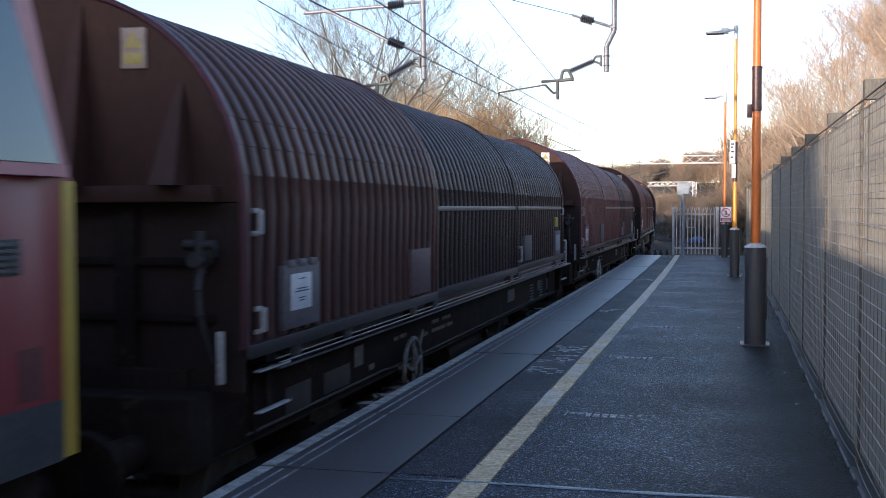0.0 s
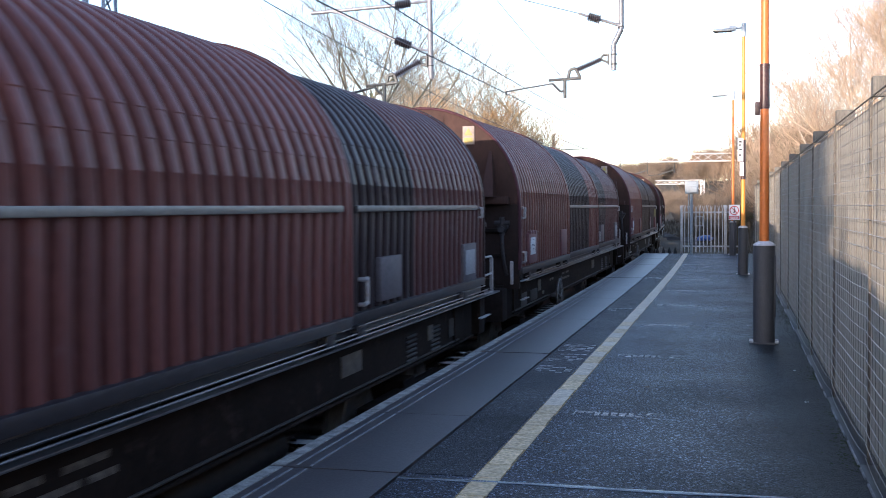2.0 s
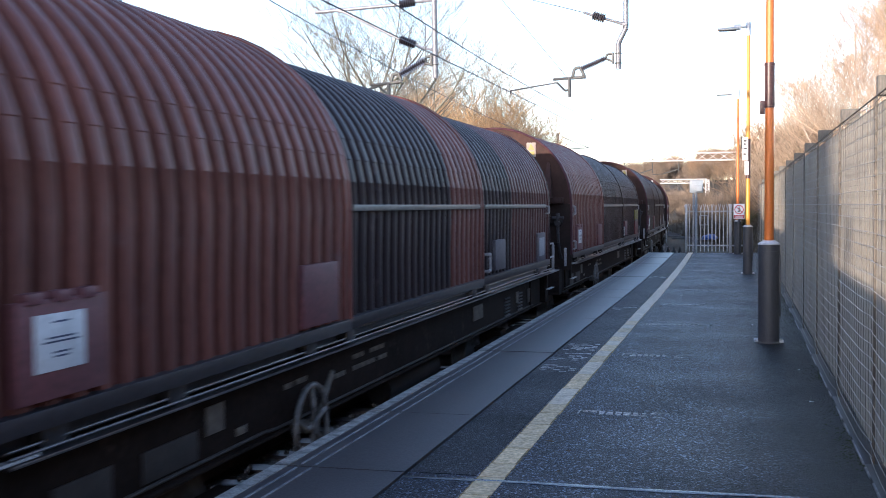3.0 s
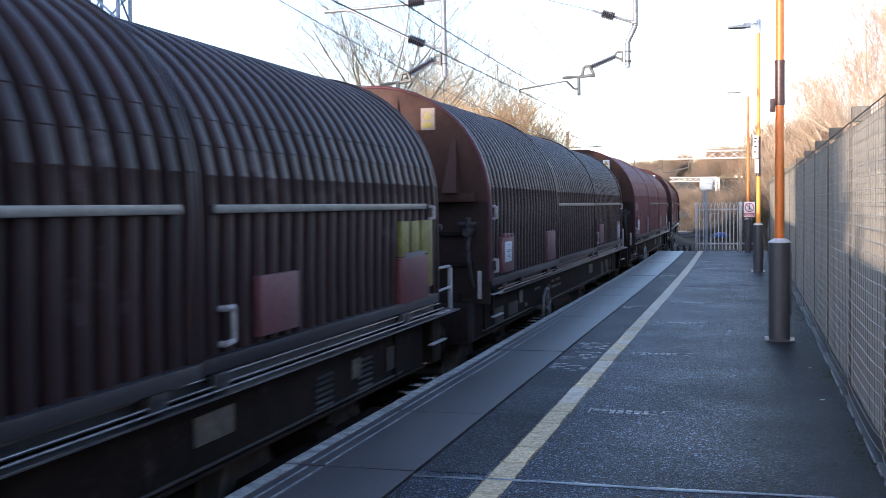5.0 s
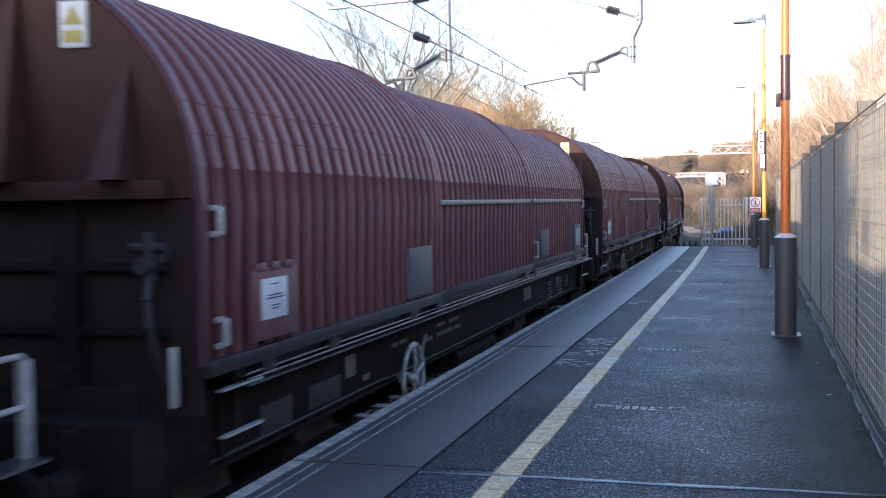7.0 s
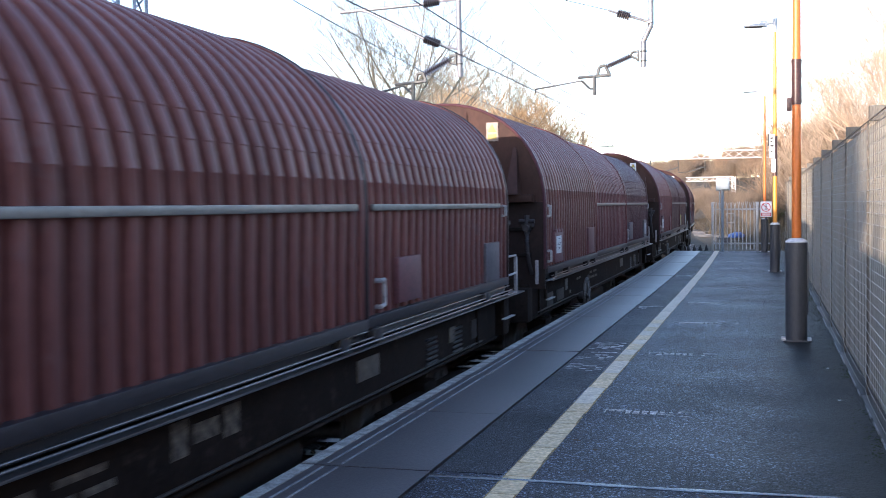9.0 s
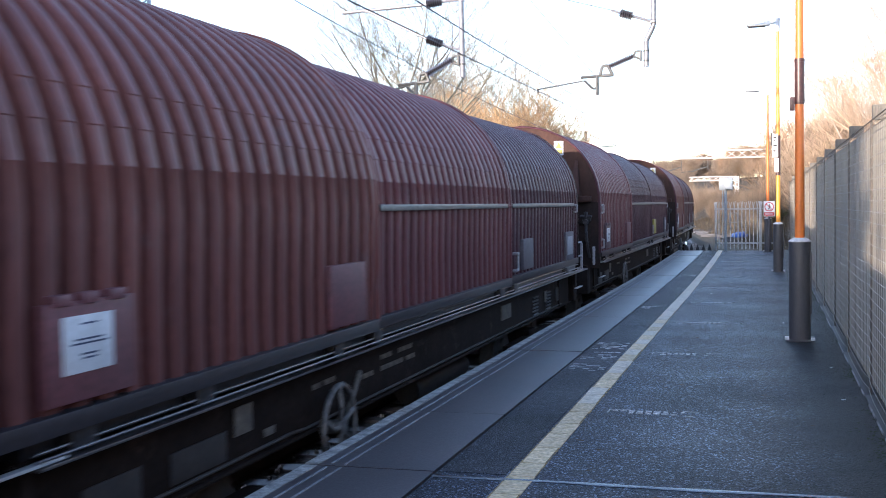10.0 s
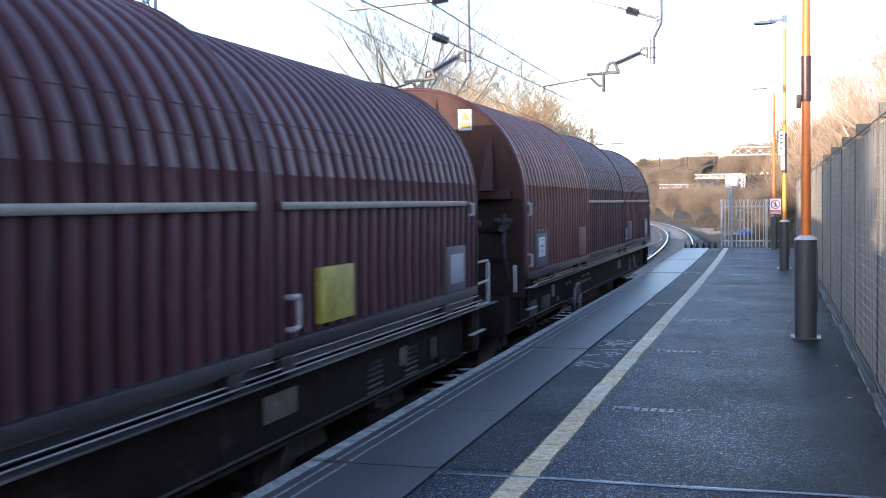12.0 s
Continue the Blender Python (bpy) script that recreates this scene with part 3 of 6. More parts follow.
def build_columns():
    x, y = 0.325, 13.14
    a = lamp_column(x, y, 5.7, True, M["orange"], 1.11, 0.117, 0.052)
    bm = bmesh.new()
    rod(bm, (0, 0, 2.62), (0, 0, 3.12), 0.054, n=20)
    part("band", bm, M["black_tape"], a, "dark wrap around the pole")
    bm = bmesh.new()
    for z in (2.66, 3.10):
        rod(bm, (0, 0, z - 0.015), (0, 0, z + 0.015), 0.06, n=20)
    box(bm, -0.105, -0.05, -0.02, 0.02, 2.55, 2.70, 0.006)
    part("clamp", bm, M["black_tape"], a)
    bm = bmesh.new()
    box(bm, -0.10, -0.055, -0.004, 0.004, 2.69, 3.22, 0.002)
    sgn = part("sign_edge", bm, M["white"], a, "white sign plate seen almost edge on")
    b = lamp_column(0.19, 26.0, 5.55, True, M["orange_yellow"])
    bm = bmesh.new()
    rod(bm, (0, 0, 2.12), (0, 0, 3.0), 0.052, n=16)
    part("band", bm, M["black_tape"], b, "dark wrap around the pole")
    bm = bmesh.new()
    box(bm, -0.12, 0.0, -0.075, -0.062, 2.52, 3.03, 0.003)
    board = part("notice_plate", bm, M["white"], b, "white notice plate with illegible marks")
    for z, w in ((2.95, 0.07), (2.88, 0.05), (2.78, 0.08), (2.66, 0.05)):
        bm = bmesh.new()
        box(bm, -0.10, -0.10 + w, -0.079, -0.0755, z - 0.018, z + 0.018)
        part("bar", bm, M["black"], board, smooth=False)
    bm = bmesh.new()
    box(bm, -0.075, 0.01, -0.075, -0.062, 2.2, 2.50, 0.003)
    part("notice_plate", bm, M["white"], b, "small white notice plate")
    bm = bmesh.new()
    box(bm, -0.15, -0.12, -0.07, 0.07, 2.78, 3.05, 0.004)
    part("sign_edge", bm, M["black"], b, "black edge of a sign")
    lamp_column(-0.04, 36.4, 5.1, True, M["orange"], 1.03)


def no_entry_sign():
    s = thing("warning_sign", pose(0.0, 36.15, 1.33), "white sign with a red prohibition ring over a walking figure shape", "sign")
    bm = bmesh.new()
    box(bm, -0.165, 0.165, 0, 0.012, -0.235, 0.235, 0.004)
    part("plate", bm, M["white"], s)
    bm = bmesh.new()
    rod(bm, (0, -0.003, 0.06), (0, 0.002, 0.06), 0.14, n=32)
    part("ring", bm, M["red_sign"], s, "red prohibition ring")
    bm = bmesh.new()
    rod(bm, (0, -0.005, 0.06), (0, 0.001, 0.06), 0.115, n=32)
    part("ring_field", bm, M["white"], s)
    bm = bmesh.new()
    box(bm, -0.014, 0.014, -0.008, -0.004, 0.02, 0.12)
    rod(bm, (0.0, -0.006, 0.02), (-0.035, -0.006, -0.03), 0.009, n=6)
    rod(bm, (0.0, -0.006, 0.02), (0.035, -0.006, -0.03), 0.009, n=6)
    rod(bm, (0.0, -0.006, 0.10), (0.04, -0.006, 0.06), 0.007, n=6)
    rod(bm, (0, -0.008, 0.14), (0, -0.003, 0.14), 0.016, n=10)
    part("figure_mark", bm, M["black"], s, "plain black walking mark", smooth=False)
    bm = bmesh.new()
    rod(bm, (-0.09, -0.008, 0.15), (0.09, -0.008, -0.03), 0.011, n=6)
    part("slash", bm, M["red_sign"], s)
    bm = bmesh.new()
    box(bm, -0.15, 0.15, -0.004, 0.001, -0.215, -0.11)
    panel = part("text_panel", bm, M["red_sign"], s, "red panel with illegible white lettering")
    for z in (-0.14, -0.165, -0.19):
        bm = bmesh.new()
        box(bm, -0.12, 0.12, -0.007, -0.003, z - 0.006, z + 0.006)
        part("bar", bm, M["white"], panel, smooth=False)
    bm = bmesh.new()
    rod(bm, (0.0, 0.03, -1.33), (0, 0.03, 0.2), 0.03, n=12)
    part("sign_post", bm, M["grey_post"], s)


def end_fence():
    y = 37.15
    f = thing("palisade_fence", pose(0, y, 0), "galvanised palisade fence with a gate across the platform end", "fence")
    for z in (0.24, 1.33):
        bm = bmesh.new()
        box(bm, -1.68, 0.15, -0.02, 0.02, z - 0.025, z + 0.025, 0.004)
        part("rail", bm, M["galv"], f)
    n = 13
    for i in range(n):
        x = -1.66 + i * 0.118
        bm = bmesh.new()
        top = 1.52 + (0.03 if i % 2 else 0)
        # a W-section pale with a split, spread head
        for sx in (-1, 1):
            box(bm, x + sx * 0.009 - 0.009, x + sx * 0.009 + 0.009, -0.045, -0.025, 0.05, top - 0.10)
            m = Matrix.Translation((x + sx * 0.012, -0.035, top - 0.10)) @ Matrix.Rotation(radians(sx * 10), 4, "Y")
            box(bm, -0.012, 0.012, -0.008, 0.008, 0, 0.12, m=m)
        part("pale", bm, M["galv"], f)
    for x, w in ((-1.64, 0.035), (-0.27, 0.045)):
        bm = bmesh.new()
        box(bm, x - w, x + w, -0.07, -0.0, 0, 1.56, 0.006)
        part("gate_post", bm, M["galv"], f)
    bm = bmesh.new()
    for sx in (-1, 1):
        rod(bm, (-1.10 + sx * 0.12, -0.06, 0.9), (-1.10 + sx * 0.12, -0.06, 1.2), 0.012, n=6)
    rod(bm, (-1.22, -0.06, 1.2), (-0.98, -0.06, 1.2), 0.012, n=6)
    rod(bm, (-1.22, -0.06, 0.9), (-0.98, -0.06, 0.9), 0.012, n=6)
    part("lock_frame", bm, M["galv"], f, "square lock frame on the gate")
    # signal telephone post
    s = thing("cabinet_post", pose(-1.33, 36.95, 0), "grey steel post with a square equipment box on top", "equipment post")
    bm = bmesh.new()
    rod(bm, (0, 0, 0), (0, 0, 2.0), 0.045, n=16)
    rod(bm, (-0.085, 0, 1.4), (-0.085, 0, 2.0), 0.022, n=10)
    box(bm, -0.1, 0.05, -0.02, 0.02, 1.38, 1.42, 0.004)
    part("post", bm, M["box_grey"], s)
    bm = bmesh.new()
    box(bm, -0.20, 0.22, -0.05, 0.10, 1.93, 2.33, 0.015)
    part("equipment_box", bm, M["box_grey"], s)
    bm = bmesh.new()
    box(bm, -0.03, 0.20, -0.2, -0.04, 1.96, 2.16, 0.02)
    part("equipment_box", bm, M["box_grey"], s)
    # trespass guards on the platform end
    g = thing("trespass_guard", pose(0, 0, 0), "row of dark pointed trespass guards at the platform end", "guard")
    for i in range(6):
        bm = bmesh.new()
        x = -2.66 + i * 0.19 + bend(37)
        rod(bm, (x, 37.5, -0.1), (x, 37.5, 0.19), 0.09, 0.01, n=4)
        part("spike", bm, M["black"], g, smooth=False)
    bm = bmesh.new()
    box(bm, -2.9, -1.6, 37.35, 37.65, -1.3, -0.1)
    part("base", bm, M["brick_dark"], g, smooth=False)
    # things lying beyond the fence
    bm = bmesh.new()
    bmesh.ops.create_icosphere(bm, subdivisions=3, radius=1)
    for v in bm.verts:
        v.co.x *= 1.0 + 0.25 * noise.noise(v.co * 2.1)
        v.co.z = max(-0.25, v.co.z * (0.6 + 0.3 * noise.noise(v.co * 1.7)))
    o = part("tarpaulin", bm, M["blue_sheet"], m=pose(-2.2, 90.0, -1.05) @ Matrix.Diagonal((0.6, 1.0, 0.5, 1)))
    tagged(o, "crumpled blue tarpaulin over stored material", "tarpaulin")
    rng = random.Random(5)
    bm = bmesh.new()
    box(bm, -1.3, 1.3, -0.13, 0.13, 0, 0.16, 0.01)
    slp = mesh_of("stored_sleeper", bm, M["pale_concrete"], False)
    for i in range(12):
        yy = 86 + i * 3.1 + rng.uniform(-0.3, 0.3)
        xx = line_at(yy) + 4.6 + rng.uniform(-0.7, 0.7)
        o = part("stored_sleeper", slp, None, m=pose(xx, yy, ground_z(xx, yy) + 0.02, 0, 0, rng.uniform(-70, 70)))
        tagged(o, "pale concrete sleeper lying in a stack beside the line", "sleeper", "stored sleepers")


M.update(
    box_grey=mat("equipment_grey_paint", (0.24, 0.28, 0.31), (0.17, 0.20, 0.23), 0.5, scale=4, fine=40, bump=0.05),
    pale_concrete=mat("pale_concrete", (0.11, 0.11, 0.118), (0.045, 0.045, 0.05), 0.8, scale=3, fine=30, bump=0.2),
    rib=mat("pale_rib", (0.38, 0.39, 0.42), (0.11, 0.113, 0.125), 0.5, scale=6, fine=50, bump=0.2),
    cream_line=mat("worn_cream_paint", (0.80, 0.72, 0.57), (0.38, 0.32, 0.22), 0.7, scale=14, fine=45, bump=0.5, amount=0.8, objvar=0.05, contrast=0.3),
    ochre=mat("worn_ochre_paint", (0.42, 0.27, 0.075), (0.05, 0.046, 0.040), 0.75, scale=16, fine=70, bump=0.5, amount=0.8, contrast=0.12),
    mesh_post=mat("weathered_mesh_post", (0.13, 0.115, 0.095), (0.08, 0.07, 0.06), 0.7, 0.2, scale=3, fine=40, bump=0.2, stretch=(3, 3, 0.6)),
    back_post=mat("weathered_back_post", (0.15, 0.137, 0.115), (0.08, 0.073, 0.064), 0.85, scale=3, fine=40, bump=0.4, stretch=(3, 3, 0.6)),
    tar=mat("bitumen_filler", (0.045, 0.048, 0.056), (0.03, 0.033, 0.038), 0.22, scale=4, fine=50, bump=0.3),
    faint_paint=mat("faint_white_paint", (0.66, 0.67, 0.70), (0.13, 0.138, 0.155), 0.75, scale=22, fine=90, bump=0.4, contrast=0.15),
    edging=mat("pale_edging", (0.30, 0.30, 0.31), (0.10, 0.10, 0.105), 0.6, scale=9, fine=50, bump=0.2, contrast=0.15),
    moss=mat("moss_green", (0.045, 0.055, 0.02), (0.02, 0.028, 0.012), 0.95, scale=20, fine=120, bump=0.8),
    leaf=mat("dead_leaf", (0.10, 0.06, 0.03), (0.06, 0.035, 0.02), 0.8, scale=20, fine=90, bump=0.3),
    ballast_loose=mat("ballast_pieces", (0.21, 0.20, 0.195), (0.09, 0.086, 0.083), 0.85, scale=6, fine=60, bump=0.5, island=0.45),
)
build_ground()
build_track()
build_stones()
build_platform()
build_fence()
build_columns()
no_entry_sign()
end_fence()


# ---- the train ----
HOOD = 13.9            # length of a wagon's three hoods
PITCH = 16.062          # from wagon to wagon
FRONT, REAR = -6.89, 7.22   # the hoods' ends on the wagon
SECTIONS = ((FRONT, -2.30, 1.375, 0.0), (-2.30, 2.35, 1.335, -0.06), (2.35, REAR, 1.295, -0.12))
EAVE, CROWN = 2.46, 3.82
HOOD_Z = 1.62


def profile(w, dz, n=12, laps=False):
    """Outline of a hood from the near foot over the crown to the far foot: x, z and the outward normal."""
    crown = CROWN + dz
    pts = [(w, HOOD_Z, 1, 0), (w, 2.0, 1, 0), (w, EAVE, 1, 0)]
    for i in range(1, 2 * n):
        a = math.pi * i / (2 * n)
        x, z = w * math.cos(a), EAVE + (crown - EAVE) * math.sin(a) ** 0.94
        if laps and i in (1, 2, 3, 2 * n - 3, 2 * n - 2, 2 * n - 1):
            # overlapping folds low on the arch
            e = 0.003
            for s in ((-1, 1) if i < n else (1, -1)):
                b = a + s * 0.006
                o = e if s * (1 if i < n else -1) > 0 else 0.0
                pts.append((x + math.cos(b) * o, z + math.sin(b) * o + 0.003 * s * (1 if i < n else -1), math.cos(a), math.sin(a)))
        else:
            pts.append((x, z, math.cos(a), math.sin(a)))
    return pts + [(-w, EAVE, -1, 0), (-w, 2.0, -1, 0), (-w, HOOD_Z, -1, 0)]


def hood_mesh(k):
    """Corrugated sheet bent over the wagon; the lower part lies a little further in than the arch."""
    y0, y1, w, dz = SECTIONS[k]
    pitch, deep = 0.208, 0.068
    prof = profile(w, dz, laps=True)
    ribs = int((y1 - y0 - 0.2) / pitch)
    ys = [(y0, 0.012), (y0 + 0.09, 0.012), (y0 + 0.10, -deep * 0.5)]
    start = y0 + 0.1 + ((y1 - y0 - 0.2) - ribs * pitch) / 2
    for i in range(ribs):
        a = start + i * pitch
        ys += [(a + pitch * 0.13, -deep), (a + pitch * 0.36, -deep), (a + pitch * 0.44, -deep * 0.12), (a + pitch * 0.52, 0), (a + pitch * 0.90, 0), (a + pitch * 0.98, -deep * 0.12)]
    ys += [(y1 - 0.10, -deep * 0.5), (y1 - 0.09, 0.012), (y1, 0.012)]
    rows = []
    for y, d in ys:
        row = []
        for j, (x, z, nx, nz) in enumerate(prof):
            low = 0.012 if (j < 2 or j > len(prof) - 3) else 0.0
            row.append((x + nx * (d - low), y, z + nz * d))
        rows.append(row)
    me = grid_mesh("hood", rows, None)
    me.set_sharp_from_angle(angle=radians(28))
    return me


def end_mesh(k, at, sgn, lower=False):
    """The flat end wall that closes a hood, with an edge flange."""
    y0, y1, w, dz = SECTIONS[k]
    inset, deep = (0.004, -0.012) if sgn > 0 else (0.05, 0.10)
    prof = profile(w - inset, dz - inset)
    bm = bmesh.new()
    if lower:
        lo = [(w - inset, 1.36), (w - inset, 2.497), (-(w - inset), 2.497), (-(w - inset), 1.36)]
    else:
        lo = [(x, z) for x, z, _, _ in prof if z > 2.5]
        lo = [(w - inset, 2.503), *lo, (-(w - inset), 2.503)]
    a = [bm.verts.new((x, at + sgn * deep, z)) for x, z in lo]
    b = [bm.verts.new((x, at + sgn * (deep + 0.04), z)) for x, z in lo]
    bm.faces.new(a)
    bm.faces.new(b[::-1])
    for i in range(len(a)):
        j = (i + 1) % len(a)
        bm.faces.new((a[i], b[i], b[j], a[j]))
    bmesh.ops.recalc_face_normals(bm, faces=bm.faces)
    return mesh_of("end_wall", bm, T["end_low" if lower else "end_red"])


def flange_mesh(k, at, sgn):
    y0, y1, w, dz = SECTIONS[k]
    rows = []
    edge = ((-0.075, 0.0), (0.014, 0.0), (0.02, 0.012), (0.02, 0.04), (0.008, 0.05))
    if sgn < 0:
        # a thin angle round the front wall
        edge = ((0.0, -0.05), (0.012, -0.045), (0.016, 0.0), (0.012, 0.030), (-0.022, 0.032), (-0.022, 0.024))
    for d, e in edge:
        rows.append([(x + nx * d, at + sgn * (e - 0.015), z + nz * d) for x, z, nx, nz in profile(w, dz)])
    me = grid_mesh("hood_flange", rows, None)
    return me


def wedge(bm, x, y, z0, z1, deep, w, sgn):
    """A tapering gusset on an end wall."""
    p = [(x - w, y, z0), (x + w, y, z0), (x + w * 0.25, y, z1), (x - w * 0.25, y, z1), (x - w, y + sgn * deep, z0), (x + w, y + sgn * deep, z0)]
    v = [bm.verts.new(q) for q in p]
    for f in ((0, 1, 2, 3), (4, 5, 2, 3), (0, 4, 3), (1, 5, 2), (0, 1, 5, 4)):
        bm.faces.new([v[i] for i in f])
    bmesh.ops.recalc_face_normals(bm, faces=bm.faces)


MESH = {}


def once(key, make, material=None):
    """A mesh made once and shared; a copy for every material that it wears."""
    if key not in MESH:
        MESH[key] = make()
    full = (key, material.name if material else "")
    if material and full not in MESH:
        me = MESH[key].copy()
        me.materials.clear()
        me.materials.append(material)
        MESH[full] = me
    return MESH[full] if material else MESH[key]


def bx(*dims, bevel=0.008):
    def make():
        bm = bmesh.new()
        box(bm, *dims, bevel)
        return mesh_of("box", bm, T["under"])
    return make


def rods(*runs, r=0.016, n=8):
    def make():
        bm = bmesh.new()
        for pts in runs:
            path_rod(bm, pts, r, n)
        return mesh_of("rods", bm, T["under"])
    return make


def wheelset_mesh():
    bm = bmesh.new()
    for s in (-1, 1):
        a, b = s * 0.69, s * 0.83
        rod(bm, (a, 0, 0), (b, 0, 0), 0.46, n=36)
        rod(bm, (a - s * 0.03, 0, 0), (a, 0, 0), 0.488, n=36)
        # hollowed web with raised rim and hub
        rod(bm, (b, 0, 0), (b + s * 0.012, 0, 0), 0.455, 0.44, n=36)
        rod(bm, (b, 0, 0), (b + s * 0.09, 0, 0), 0.12, 0.10, n=20)
        for i in range(6):
            c = i * math.pi / 3
            rod(bm, (b + s * 0.01, math.cos(c) * 0.26, math.sin(c) * 0.26), (b + s * 0.03, math.cos(c) * 0.26, math.sin(c) * 0.26), 0.04, n=8)
    rod(bm, (-0.95, 0, 0), (0.95, 0, 0), 0.075, n=14)
    return mesh_of("wheelset", bm, T["wheel"])


def bogie_frame_mesh():
    bm = bmesh.new()
    for s in (-1, 1):
        box(bm, s * 0.94, s * 1.08, -1.35, 1.35, 0.52, 0.70, 0.02)
        box(bm, s * 0.93, s * 1.10, -0.38, 0.38, 0.26, 0.55, 0.03)
        for y in (-0.95, 0.95):
            box(bm, s * 0.95, s * 1.12, y - 0.17, y + 0.17, 0.30, 0.62, 0.04)
            rod(bm, (s * 1.08, y, 0.46), (s * 1.15, y, 0.46), 0.10, n=14)
        for y in (-0.2, 0.0, 0.2):
            rod(bm, (s * 1.0, y, 0.30), (s * 1.0, y, 0.56), 0.07, n=10)
    box(bm, -1.05, 1.05, -0.2, 0.2, 0.5, 0.78, 0.03)
    return mesh_of("bogie_frame", bm, T["under"])


def handwheel_mesh():
    bm = bmesh.new()
    n = 28
    ring = [(0, 0.29 * math.cos(2 * math.pi * i / n), 0.29 * math.sin(2 * math.pi * i / n)) for i in range(n + 1)]
    path_rod(bm, ring, 0.022, 8)
    for i in range(5):
        c = 2 * math.pi * i / 5 + 0.3
        path_rod(bm, [(0.0, 0, 0), (0.03, math.cos(c + 0.25) * 0.15, math.sin(c + 0.25) * 0.15), (0, math.cos(c) * 0.29, math.sin(c) * 0.29)], 0.017, 6)
    rod(bm, (-0.14, 0, 0), (0.04, 0, 0), 0.05, n=12)
    return mesh_of("brake_wheel", bm, T["wheel_pale"])


def clasp_mesh():
    """A flat bar bent outwards between two feet."""
    bm = bmesh.new()
    box(bm, 0.0, 0.03, -0.05, 0.03, 0.055, 0.085, 0.006)
    box(bm, 0.025, 0.055, -0.01, 0.04, -0.075, 0.075, 0.010)
    box(bm, 0.0, 0.03, -0.05, 0.03, -0.085, -0.055, 0.006)
    return mesh_of("latch_handle", bm, T["pale"])


def buffer_mesh(sgn):
    def make():
        bm = bmesh.new()
        rod(bm, (0, 0, 0), (0, sgn * 0.36, 0), 0.11, n=16)
        rod(bm, (0, sgn * 0.3, 0), (0, sgn * 0.56, 0), 0.08, n=16)
        rod(bm, (0, sgn * 0.56, 0), (0, sgn * 0.60, 0), 0.23, 0.21, n=24)
        return mesh_of("buffer", bm, T["under"])
    return make


